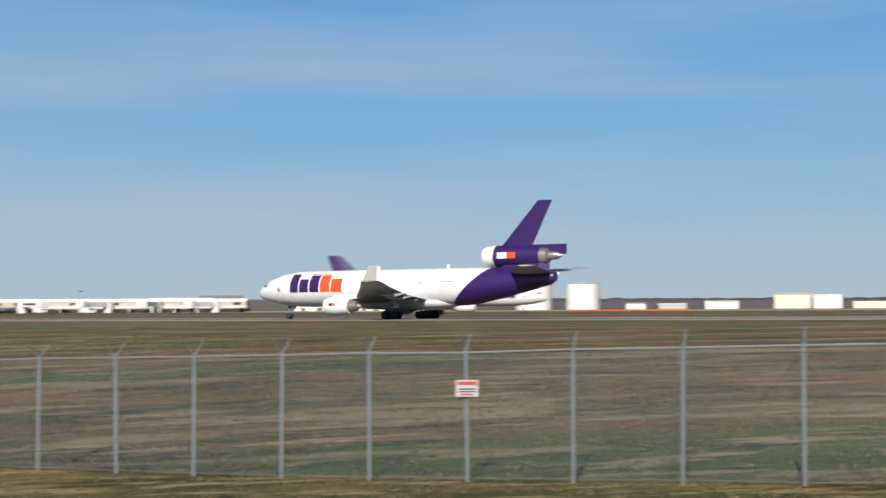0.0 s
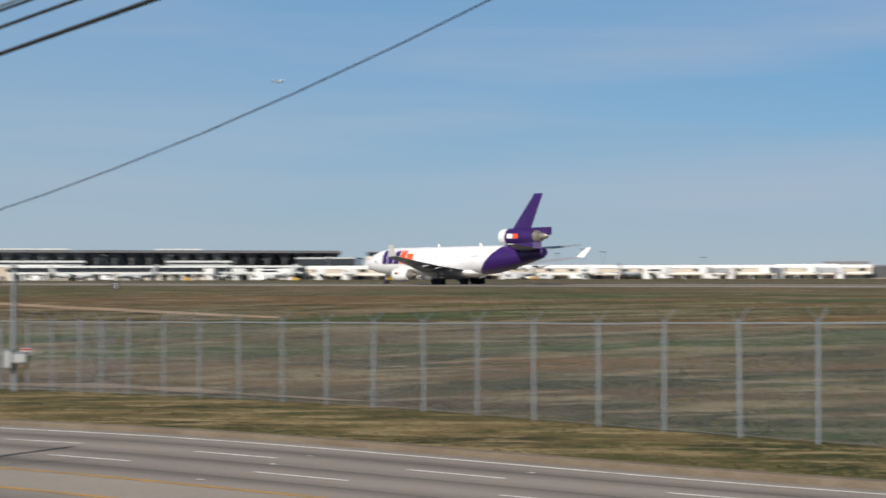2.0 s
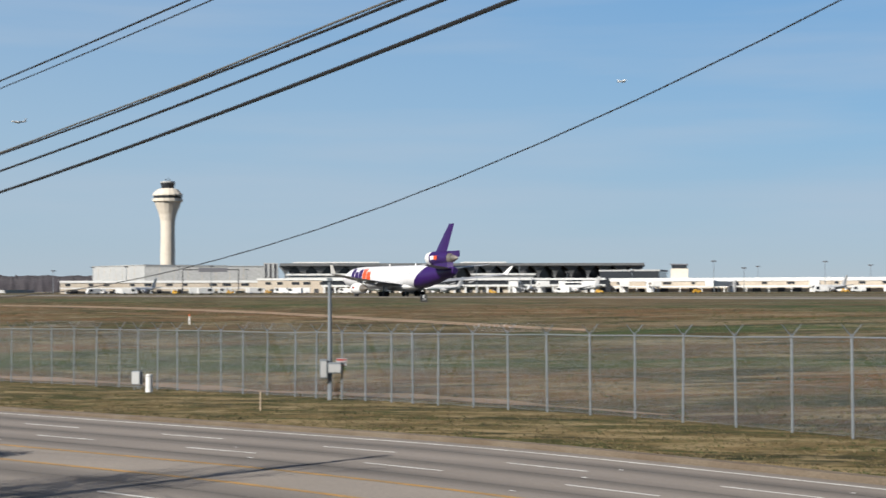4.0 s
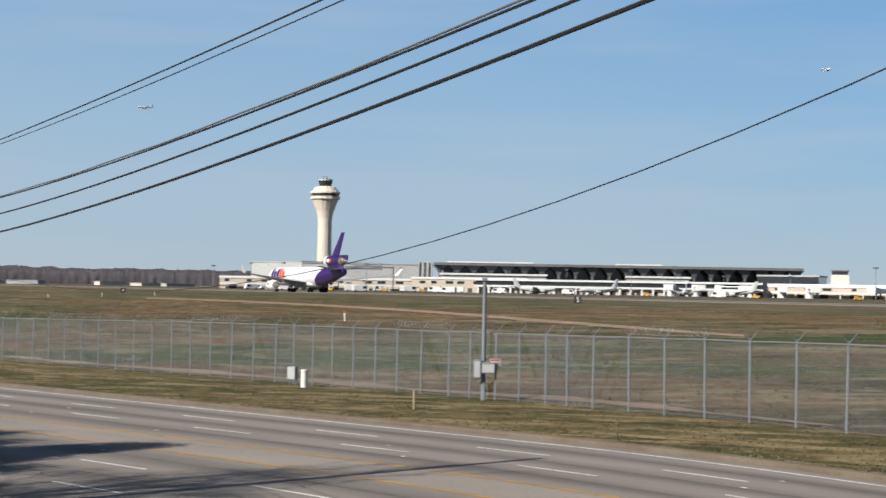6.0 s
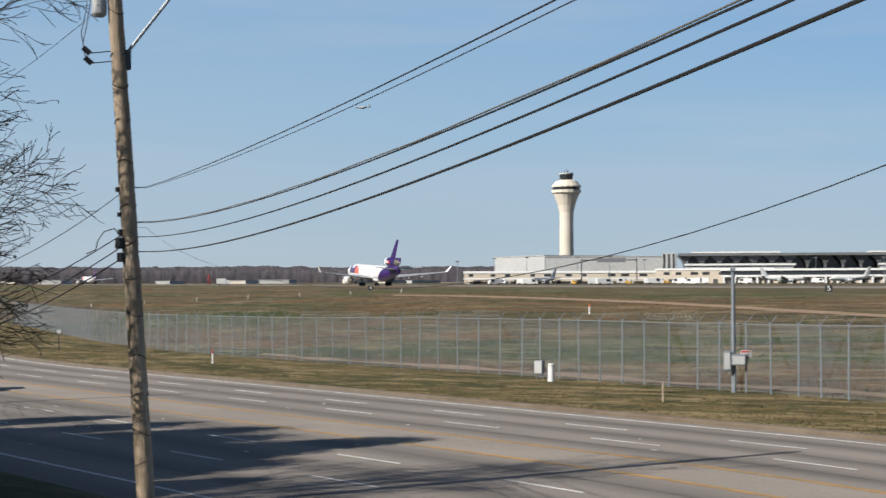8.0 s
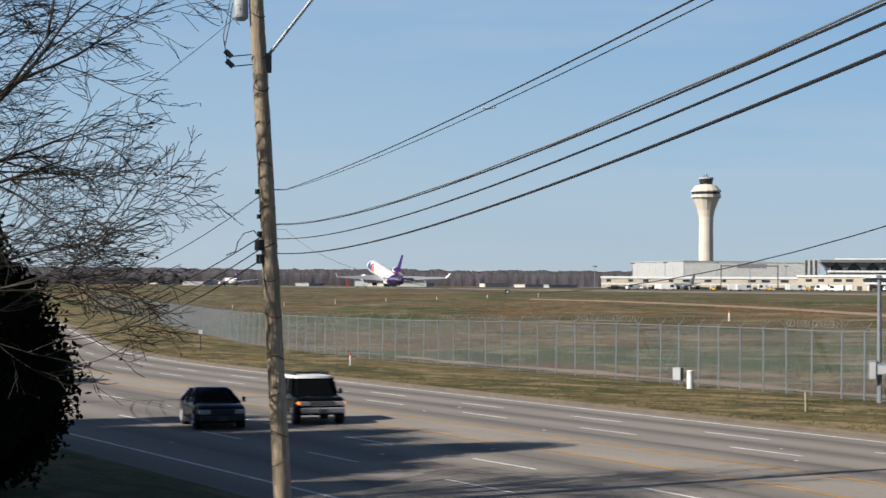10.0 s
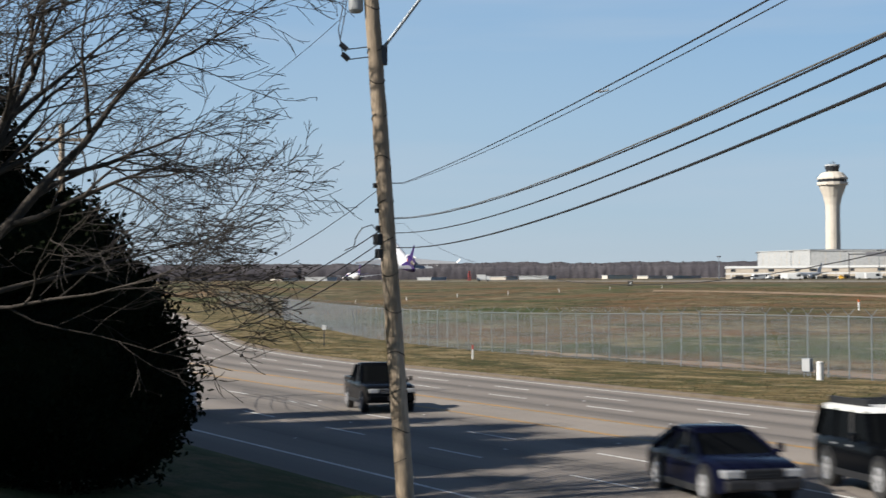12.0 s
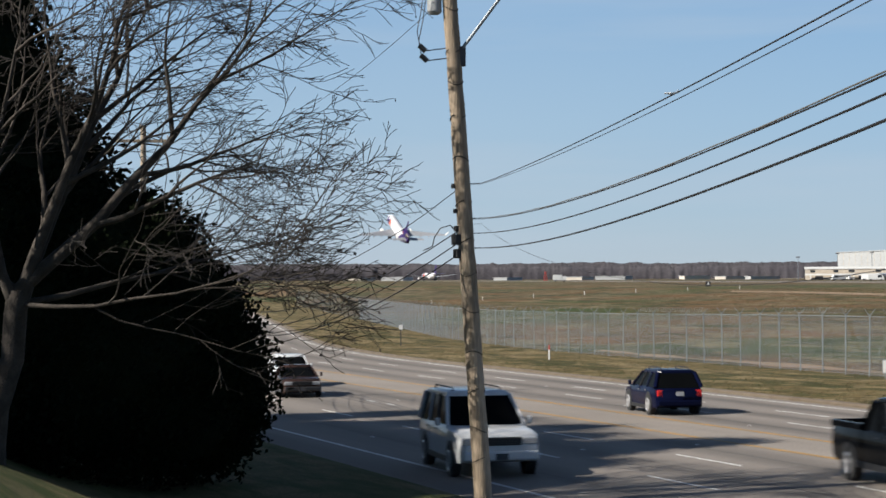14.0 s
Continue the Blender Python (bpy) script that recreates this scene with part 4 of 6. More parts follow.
M_STRAW = mat("dry_straw_blades", (0.122, 0.094, 0.048), 0.95, 0, (0.073, 0.053, 0.024), 0.8, 0.8)
M_GREENBLADE = mat("green_grass_blades", (0.030, 0.040, 0.010), 0.95, 0, (0.060, 0.056, 0.018), 0.5, 0.8)
tufts("grass_tuft", 14000, 3, -130, 14, lambda f: 40.85, lambda f: f + 1.5, 0.055, M_STRAW, "dry straw tufts on the roadside verge")
tufts("grass_tuft", 14000, 4, -130, 14, lambda f: 40.85, lambda f: f + 1.5, 0.05, M_GREENBLADE, "short green tufts on the roadside verge")
tufts("grass_tuft", 26000, 5, -170, 14, lambda f: f + 1.0, lambda f: f + 75, 0.07, M_STRAW, "coarse dry tufts in the field behind the fence")
tufts("grass_tuft", 24000, 6, -170, 14, lambda f: f + 1.0, lambda f: f + 75, 0.09, M_GREENBLADE, "coarse green tufts in the field behind the fence")

bm = bmesh.new()
rows = []
for i in range(150):
    u = -86 + i * 0.4
    f = fence_v(u)
    w = 0.55 + 0.9 * noise.noise(Vector((u * 0.22, 1.7, 0)))
    if w < 0.12:
        w = 0.12
    c = f + 2.1 + 0.8 * noise.noise(Vector((u * 0.09, 6.1, 0)))
    rows.append([bm.verts.new((*plan(u, v).xy, ground_h(u, v) + 0.05)) for v in (c - w, c + w)])
for a, b in zip(rows, rows[1:]):
    bm.faces.new((a[0], b[0], b[1], a[1])).smooth = True
tagged(mesh_ob("bare_soil", bm, M_CLAY), "pale bare soil strip along the foot of the fence", "soil", kind="structure")

M_TYREMARK = mat("dark_tyre_rubber_mark", (0.056, 0.051, 0.046), 0.8, 0, (0.093, 0.083, 0.075), 0.6, 0.8, fine=9)
for off in (0.0, 1.3, 2.1, 3.3):
    bm = bmesh.new()
    rows = []
    for i in range(30):
        s = i / 29
        u, v = -66 + off * 0.8 + 18 * s, 26.4 - off * 0.35 - 2.4 * s * s
        rows.append([bm.verts.new(plan(u, v + e, 0.009)) for e in (-0.07, 0.07)])
    for a, b in zip(rows, rows[1:]):
        bm.faces.new((a[0], b[0], b[1], a[1]))
    tagged(mesh_ob("tyre_mark", bm, M_TYREMARK), "long curved dark tyre mark on the road", "tyre mark", "tyre marks", "structure")
rnd = random.Random(31)
for i in range(26):
    u, v = rnd.uniform(-70, -8), rnd.choice((19.8, 23.8, 27.0, 32.8, 35.6, 38.0)) + rnd.uniform(-0.5, 0.5)
    bm = bmesh.new()
    q = [plan(u + e * rnd.uniform(0.05, 0.12), v + g * 0.06, 0.010) for e, g in ((-1, -1), (1, -1), (1, 1), (-1, 1))]
    bm.faces.new([bm.verts.new(p) for p in q])
    tagged(mesh_ob("road_stud", bm, M_WHITE_LINE), "small pale road stud on the asphalt", "road stud", "road studs", "structure")
M_SEAM = mat("road_seam_tar", (0.038, 0.035, 0.033), 0.8, 0, (0.060, 0.055, 0.049), 0.5, 0.7)
for v in (20.1, 23.95, 27.1, 33.0, 35.6, 38.1):
    ribbon("road_seam", v - 0.03, v + 0.03, 0.004, M_SEAM, label="thin dark tar seam along the lane", category="road seam")


# ---- utility pole and its lines ----
K = 0.94        # the pole line stands nearer than its level plan
POLE_B, POLE_T = pol(61.98, 31.2, 0), pol(63.45, 31.2, 13.0)
POLE_B.z = ground_at(POLE_B.x, POLE_B.y) - 0.4


def on_pole(z):
    s = (z - POLE_B.z) / (POLE_T.z - POLE_B.z)
    return POLE_B.lerp(POLE_T, s)


pole = thing("utility_pole", Matrix(), "leaning weathered wooden utility pole with banded bark marks", "utility pole")
bm = bmesh.new()
rnd = random.Random(8)
zs = [POLE_B.z + (POLE_T.z - POLE_B.z) * i / 40 for i in range(41)]
tube(bm, [on_pole(z) + Vector((rnd.uniform(-0.006, 0.006), rnd.uniform(-0.006, 0.006), 0)) for z in zs], [0.185 - 0.05 * i / 40 + rnd.uniform(-0.004, 0.004) for i in range(41)], 18)
part("shaft", bm, M_POLE, pole, smooth=True)
z = 1.4
while z < 11.5:
    bm = bmesh.new()
    c = on_pole(z)
    a = rnd.uniform(0, 6.28)
    ring = [c + 0.178 * Vector((cos(a + i * 0.35), sin(a + i * 0.35), 0)) * (1 - 0.018 * (z - 1)) + Vector((0, 0, 0.06 * sin(i * 0.5))) for i in range(16)]
    tube(bm, ring, 0.011, 5)
    part("weather_band", bm, M_BARK, pole, "dark weathered ridge")
    z += rnd.uniform(0.55, 1.0)
E1 = Vector((cos(radians(62.5)), sin(radians(62.5)), 0))      # to the right across the line of sight
E2 = Vector((-sin(radians(62.5)), cos(radians(62.5)), 0))     # away
def hung(c, dx, dy, dz):
    return c + E1 * dx + E2 * dy + Vector((0, 0, dz))
# transformer can
c = on_pole(10.75)
bm = bmesh.new()
tube(bm, [hung(c, -0.30, 0, -0.45), hung(c, -0.30, 0, -0.40), hung(c, -0.30, 0, 0.35), hung(c, -0.30, 0, 0.45)], [0.10, 0.145, 0.145, 0.09], 16)
can = part("transformer", bm, M_GREYWALL, pole, smooth=True)
for dx in (-0.36, -0.24):
    bm = bmesh.new()
    tube(bm, [hung(c, dx, 0, 0.42), hung(c, dx, 0, 0.68)], [0.035, 0.02], 8)
    part("bushing", bm, M_GREYWALL, can)
# fused cut-outs with looping leads
for dx, z in ((-0.62, 9.62), (-0.60, 9.42)):
    c = on_pole(z)
    bm = bmesh.new()
    tube(bm, [hung(c, dx - 0.06, 0, 0.06), hung(c, dx + 0.07, 0, -0.06)], 0.055, 8)
    part("cutout", bm, M_BLACK, pole)
    bm = bmesh.new()
    tube(bm, [hung(c, dx + 0.07, 0, -0.05), hung(c, dx * 0.5, 0.02, -0.02), hung(c, -0.12, 0, 0.0)], 0.012, 5)
    part("bracket", bm, M_BLACK, pole)
    bm = bmesh.new()
    tube(bm, [hung(c, dx - 0.05, 0, 0.06), hung(c, dx - 0.10, 0.03, 0.35), hung(c, dx - 0.02, 0.05, 0.75), hung(c, dx + 0.05, 0.1, 1.25)], 0.010, 5)
    part("lead", bm, M_BLACK, pole)
c = on_pole(9.5)
bm = bmesh.new()
tube(bm, [hung(c, 0.13, 0, 0.05), hung(c, 0.62, -0.1, 0.68), hung(c, 1.25, -0.2, 1.5)], 0.035, 8)
part("brace_arm", bm, M_GALV, pole, smooth=True)
bm = bmesh.new()
box(bm, -0.05, 0.05, -0.08, 0.08, -0.2, 0.2, 0.02, Matrix.Translation(hung(c, 0.16, 0, -0.05)))
part("arm_bracket", bm, M_DARK, pole)
for z, s in ((5.78, 0.10), (5.5, 0.085), (6.0, 0.05), (6.35, 0.04), (6.85, 0.045)):
    bm = bmesh.new()
    box(bm, -s, s, -s, s, -s * 1.1, s * 1.1, s * 0.25, Matrix.Translation(hung(on_pole(z), -0.17, -0.05, 0)))
    part("cable_clamp", bm, M_BLACK, pole)

far_p = pol(74.6, 72, 0)
far_p.z = ground_at(far_p.x, far_p.y)
t = thing("utility_pole", Matrix.Translation(far_p) @ Matrix.Rotation(radians(70), 4, "Z"), "distant wooden utility pole with crossarm seen through branches", "utility pole")
bm = bmesh.new()
tube(bm, [(0, 0, -0.5), (0, 0, 13.0)], [0.19, 0.13], 10)
part("shaft", bm, M_POLE, t, smooth=True)
bm = bmesh.new()
box(bm, -1.25, 1.25, -0.06, 0.06, 12.2, 12.34, 0.01)
part("crossarm", bm, M_POLE, t)
for x in (-1.1, 0.3, 1.1):
    bm = bmesh.new()
    tube(bm, [(x, 0, 12.34), (x, 0, 12.55)], 0.04, 6)
    part("insulator", bm, M_GREYWALL, t)


def line(name, pts, r, mt, label):
    bm = bmesh.new()
    tube(bm, pts, r, 6)
    return tagged(mesh_ob(name, bm, mt, True), label, "cable")


def span(a2, a1, a0, s0=0.0, s1=1.55, cubic=0.0, quartic=0.0):
    """A sagging line from the pole past the eye: heights over the stretch as a parabola."""
    out = [on_pole(a0) + E1 * 0.12]
    for i in range(49):
        s = s0 + (s1 - s0) * i / 48
        x, y, z = -29.2 + 29.2 * s, 15.5 - 11.5 * s, quartic * s ** 4 + cubic * s ** 3 + a2 * s * s + a1 * s + a0
        out.append(Vector((K * x, K * y, z)))
    return out


for a2, a1, a0, r, mt in ((1.415, -0.623, 5.612, 0.0105, M_BLACK), (1.383, -0.795, 5.907, 0.0085, M_BLACK), (1.33, -0.99, 6.19, 0.0075, M_BLACK)):
    line("telephone_cable", span(a2, a1, a0), r, mt, "black telephone cable sagging from the pole")
line("telephone_cable", [p + Vector((0, 0, 0.018 + 0.004 * sin(i * 1.7))) for i, p in enumerate(span(1.33, -0.99, 6.19))], 0.006, M_CABLE, "thin grey strand lashed above a cable")
line("power_line", span(0.628, -0.713, 6.9), 0.0066, M_BLACK, "black twisted power line leading from the pole")
line("power_line", [p + Vector((0, 0, -0.05 * sin(pi * min(1, i / 40)) - 0.012)) for i, p in enumerate(span(0.628, -0.713, 6.9))], 0.0045, M_BLACK, "black twisted power line leading from the pole")
line("drop_wire", span(6.257, -4.223, 6.092, 0.0, 1.0, cubic=-7.332, quartic=5.463), 0.0028, M_BLACK, "thin black service wire in a deep sag")


def sag(a, b, drop, n=24):
    return [a.lerp(b, i / n) - Vector((0, 0, drop * 4 * (i / n) * (1 - i / n))) for i in range(n + 1)]


for z, e, drop, r in ((5.5, 6.4, 2.3, 0.014), (5.72, 6.9, 2.3, 0.012), (5.95, 7.3, 2.2, 0.012), (6.75, 9.2, 2.6, 0.009), (10.6, 12.4, 1.6, 0.007)):
    line("telephone_cable" if z < 6.5 else "power_line", sag(hung(on_pole(z), -0.15, 0, 0), far_p + Vector((0.2, 0.1, e)), drop), r, M_BLACK, "black cable sagging on towards the distant pole")
c = on_pole(5.95)
line("cable_loop", [hung(c, -0.16, -0.05, -0.05), hung(c, -0.3, -0.05, 0.12), hung(c, -0.5, -0.04, 0.06), hung(c, -0.62, -0.03, -0.12), hung(c, -0.66, 0, -0.3), hung(c, -0.85, 0.1, -0.38)], 0.012, M_BLACK, "slack black cable loop beside the pole")


# ---- bare tree ----
def bare_tree(base, seed, height, lean, reach):
    rnd = random.Random(seed)
    t = thing("bare_tree", Matrix.Translation(base), "bare winter tree with spreading twiggy branches", "tree")
    right = Vector((cos(radians(74)), sin(radians(74)), 0))
    store = {1: ([], []), 2: ([], []), 3: ([], [])}
    tips = []

    def grow(p, d, length, r, level, layer):
        n = 7 if level < 3 else 6
        pts, rad = [p.copy()], [r]
        d = d.normalized()
        for i in range(n):
            wob = Vector((rnd.uniform(-1, 1), rnd.uniform(-1, 1), rnd.uniform(-1, 1)))
            d = (d + wob * (0.15 if level < 2 else 0.2) + Vector((0, 0, 0.045 if level < 4 else 0.02)) + right * 0.05).normalized()
            p = p + d * length / n
            pts.append(p.copy())
            rad.append(max(0.0075, r * (1 - 0.93 * (i + 1) / n)))
        tube_data(pts, rad, 8 if level < 2 else 5 if level < 4 else 3, *store[layer])
        if level >= 5:
            tips.append(pts[-1])
            return
        kids = {0: 0, 1: 7, 2: 6, 3: 4, 4: 3}[level]
        for i in range(kids):
            f = 0.22 + 0.76 * (i + rnd.random() * 0.8) / kids
            k = min(n - 1, int(f * n))
            q = pts[k].lerp(pts[k + 1], f * n - k)
            ax = (pts[k + 1] - pts[k]).normalized()
            side = ax.cross(Vector((rnd.uniform(-1, 1), rnd.uniform(-1, 1), rnd.uniform(-1, 1)))).normalized()
            if level < 4 and side.dot(right) < 0 and rnd.random() < 0.35:
                side = -side
            ang = radians(rnd.uniform(26, 52))
            nd = ax * cos(ang) + side * sin(ang)
            if level >= 3:
                nd.z -= 0.12
            grow(q, nd, length * rnd.uniform(0.48, 0.74) * (1 - 0.3 * f), max(0.0085, (0.35 * r + 0.65 * rad[k]) * rnd.uniform(0.42, 0.56)), level + 1, 1 if level < 1 else 2 if level < 3 else 3)

    # trunk, forking low
    trunk = [Vector((0, 0, -0.4)), Vector((0.1, 0.05, 0.3)), Vector((0.22, 0.12, 1.0)), right * 0.45 + Vector((0, 0, 1.9)), right * 0.5 + Vector((0, 0, 2.7)), right * 0.55 + Vector((0, 0, 3.2))]
    bm = bmesh.new()
    tube(bm, trunk, [0.34, 0.27, 0.235, 0.22, 0.22, 0.2], 12)
    part("trunk", bm, M_BARK, t, smooth=True)
    fork = trunk[-1]
    for d, L, r in ((right * 0.12 + Vector((0, 0.1, 1.0)), 7.4, 0.16), (right * 0.80 + Vector((0, 0, 0.62)), 7.3, 0.15), (right * 0.55 + Vector((0.1, -0.25, 0.85)), 7.4, 0.14), (-right * 0.35 + Vector((0, 0, 1.0)), 6.4, 0.12), (-right * 0.8 + Vector((0.2, -0.1, 0.8)), 5.0, 0.09), (right * 0.9 + Vector((-0.2, 0.2, 0.22)), 6.8, 0.07), (right * 0.85 + Vector((0.3, -0.3, -0.1)), 6.2, 0.05)):
        grow(fork + Vector((0, 0, rnd.uniform(-0.5, 0.1))), d, L * 0.95, r, 1, 1)
    for layer, nm, mt in ((1, "limb_frame", M_BARK), (2, "branch_frame", M_BARK), (3, "fine_crown", M_TWIG)):
        me = bpy.data.meshes.new(nm)
        me.from_pydata([tuple(v) for v in store[layer][0]], [], store[layer][1])
        me.materials.append(mt)
        for p in me.polygons:
            p.use_smooth = True
        ob = new(nm, me)
        ob.parent = t
        ob["kind"] = "stuff"
    vs, fs = [], []
    for p in rnd.sample(tips, min(len(tips), 260)):
        s = rnd.uniform(0.025, 0.055)
        b = len(vs)
        for k in range(4):
            vs.append((p.x + rnd.uniform(-s, s), p.y + rnd.uniform(-s, s), p.z - 0.03 + rnd.uniform(-s, s)))
        fs += [(b, b + 1, b + 2), (b, b + 2, b + 3), (b, b + 3, b + 1), (b + 1, b + 3, b + 2)]
    me = bpy.data.meshes.new("seed_litter")
    me.from_pydata(vs, [], fs)
    me.materials.append(M_TWIG)
    ob = new("seed_litter", me)
    ob.parent = t
    ob["kind"] = "stuff"
    return t


p = pol(79.7, 31.0, 0)
p.z = ground_at(p.x, p.y)
bare_tree(p, 21, 10, 0.1, 8)


# ---- dark evergreens ----
def evergreen(base, seed, lobes, leaf, count, label):
    """Leafy lobes: an uneven dark inside, and leaves that stand out from it on all sides."""
    rnd = random.Random(seed)
    t = thing("evergreen_tree", Matrix.Translation(base), label, "tree")
    bm = bmesh.new()
    tube(bm, [(0, 0, -0.3), (0, 0, 2.5)], [0.28, 0.2], 10)
    part("trunk", bm, M_BARK, t)
    bm = bmesh.new()
    for c, r in lobes:
        k, rings = 14, []
        for i in range(9):
            a = -pi / 2 + pi * i / 8
            rings.append([Vector((c[0] + r[0] * 0.82 * cos(a) * cos(2 * pi * j / k), c[1] + r[1] * 0.82 * cos(a) * sin(2 * pi * j / k), c[2] + r[2] * 0.82 * sin(a))) * 1.0 for j in range(k)])
        for ring in rings:
            for v in ring:
                v += Vector((noise.noise(v * 0.8), noise.noise(v * 0.8 + Vector((9, 0, 0))), noise.noise(v * 0.8 + Vector((0, 9, 0))))) * 0.5
        loft(bm, rings)
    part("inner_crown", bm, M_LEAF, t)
    vs, fs = [], []
    total = sum(r[0] * r[2] for c, r in lobes)
    for c, r in lobes:
        for i in range(int(count * r[0] * r[2] / total)):
            a, b = rnd.uniform(0, 2 * pi), math.asin(rnd.uniform(-1, 1))
            s = rnd.uniform(0.84, 1.06) + 0.16 * noise.noise(Vector((a * 1.5, b * 2, seed)))
            p = Vector((c[0] + r[0] * s * cos(b) * cos(a), c[1] + r[1] * s * cos(b) * sin(a), c[2] + r[2] * s * sin(b)))
            for _ in range(3):
                q = p + Vector((rnd.gauss(0, 0.14), rnd.gauss(0, 0.14), rnd.gauss(0, 0.14)))
                L, w = leaf * rnd.uniform(0.6, 1.3), leaf * rnd.uniform(0.18, 0.34)
                d = Vector((rnd.gauss(0, 1), rnd.gauss(0, 1), rnd.gauss(-0.3, 0.8))).normalized()
                e = d.orthogonal().normalized()
                n0 = len(vs)
                vs += [tuple(q), tuple(q + d * L * 0.5 + e * w), tuple(q + d * L), tuple(q + d * L * 0.5 - e * w)]
                fs.append((n0, n0 + 1, n0 + 2, n0 + 3))
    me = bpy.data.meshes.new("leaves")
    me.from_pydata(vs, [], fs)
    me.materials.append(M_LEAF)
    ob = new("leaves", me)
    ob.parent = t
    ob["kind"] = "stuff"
    return t


p = pol(75.6, 36.5, 0)
p.z = ground_at(p.x, p.y)
R1 = Vector((cos(radians(75.6)), sin(radians(75.6)), 0))
def lobe(a, b, z, rx, rz):
    c = R1 * a + Vector((-R1.y, R1.x, 0)) * b
    return ((c.x, c.y, z), (rx, rx, rz))
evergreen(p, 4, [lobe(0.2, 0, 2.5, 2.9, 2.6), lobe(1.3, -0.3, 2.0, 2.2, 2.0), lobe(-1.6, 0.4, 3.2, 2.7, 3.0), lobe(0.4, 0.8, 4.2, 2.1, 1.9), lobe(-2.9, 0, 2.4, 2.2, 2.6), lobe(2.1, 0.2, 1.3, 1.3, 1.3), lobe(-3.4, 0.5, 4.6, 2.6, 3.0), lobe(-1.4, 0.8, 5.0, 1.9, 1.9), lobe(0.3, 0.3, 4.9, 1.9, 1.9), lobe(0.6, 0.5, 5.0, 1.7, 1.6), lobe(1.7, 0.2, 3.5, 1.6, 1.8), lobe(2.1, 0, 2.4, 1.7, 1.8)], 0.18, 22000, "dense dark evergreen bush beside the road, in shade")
p = pol(80.4, 40.5, 0)
p.z = ground_at(p.x, p.y)
tall_evergreen = evergreen(p, 9, [lobe(0, 0, 3.5, 3.2, 3.6), lobe(0.5, 0, 6.4, 2.7, 2.8), lobe(-0.2, 0, 9.0, 2.3, 2.6), lobe(0.1, 0, 11.6, 1.7, 2.4), lobe(-2.4, 0, 5, 2.8, 4), lobe(1.9, 0, 4.6, 2.4, 3.2), lobe(1.0, 0.3, 7.6, 2.0, 2.6)], 0.26, 8500, "tall dark evergreen tree behind the bare tree")


# more of the same evergreens on the bank behind, whose shade falls over the bush and the lawn
for x, y, a, k in ((-34.4, -7.0, 210, 1.08), (-37.8, -5.5, 40, 1.1), (-40.2, -4.2, 95, 1.15), (-42.8, -2.6, 160, 1.12), (-45.4, -1.6, 300, 1.12), (-48.5, -1.0, 200, 1.2), (-53.0, -1.0, 250, 1.15), (-58.0, 2.0, 20, 1.0)):
    copy_thing(tall_evergreen, Matrix.Translation((x, y, ground_at(x, y))) @ Matrix.Rotation(radians(a), 4, "Z") @ Matrix.Scale(k, 4))["label"] = "tall dark evergreen tree on the grassy bank"


# ---- airliners ----
def paint_livery(name, cut, slope):
    """White with a purple rear, the border slanting across the fuselage."""
    m = mat(name, (0.53, 0.53, 0.54), 0.35, 0, (0.49, 0.49, 0.50), 0.3, 0.25, fine=1.2)
    n, l = m.node_tree.nodes, m.node_tree.links
    b = n["Principled BSDF"]
    src = b.inputs["Base Color"].links[0].from_socket
    co = n["Texture Coordinate"]
    sp = n.new("ShaderNodeSeparateXYZ")
    l.new(co.outputs["Object"], sp.inputs[0])
    ml = n.new("ShaderNodeMath")
    ml.operation = "MULTIPLY_ADD"
    ml.inputs[1].default_value, ml.inputs[2].default_value = slope, 0.0
    l.new(sp.outputs["Z"], ml.inputs[0])
    ad = n.new("ShaderNodeMath")
    ad.operation = "ADD"
    l.new(sp.outputs["X"], ad.inputs[0])
    l.new(ml.outputs[0], ad.inputs[1])
    lt = n.new("ShaderNodeMath")
    lt.operation = "LESS_THAN"
    lt.inputs[1].default_value = cut
    l.new(ad.outputs[0], lt.inputs[0])
    x = n.new("ShaderNodeMix")
    x.data_type = "RGBA"
    x.inputs["B"].default_value = (*PURPLE, 1)
    l.new(lt.outputs[0], x.inputs["Factor"])
    l.new(src, x.inputs["A"])
    l.new(x.outputs["Result"], b.inputs["Base Color"])
    return m


PURPLE = (0.022, 0.006, 0.070)
M_PURPLE = mat("purple_aircraft_paint", PURPLE, 0.4, 0, (0.019, 0.005, 0.060), 0.3, 0.25)
M_LIVERY3 = paint_livery("white_and_purple_livery", -6.4, 1.15)
M_LIVERY2 = paint_livery("white_and_purple_livery", -17.5, 1.1)
M_WINGGREY = mat("grey_wing_skin", (0.262, 0.267, 0.278), 0.45, 0.1, (0.227, 0.233, 0.244), 0.5, 0.4)
M_METAL = mat("bare_engine_metal", (0.36, 0.32, 0.27), 0.35, 0.8)
M_OPAINT = mat("orange_red_livery_paint", (0.562, 0.065, 0.014), 0.4)
M_RUBBER = mat("tyre_rubber", (0.018, 0.018, 0.018), 0.85)


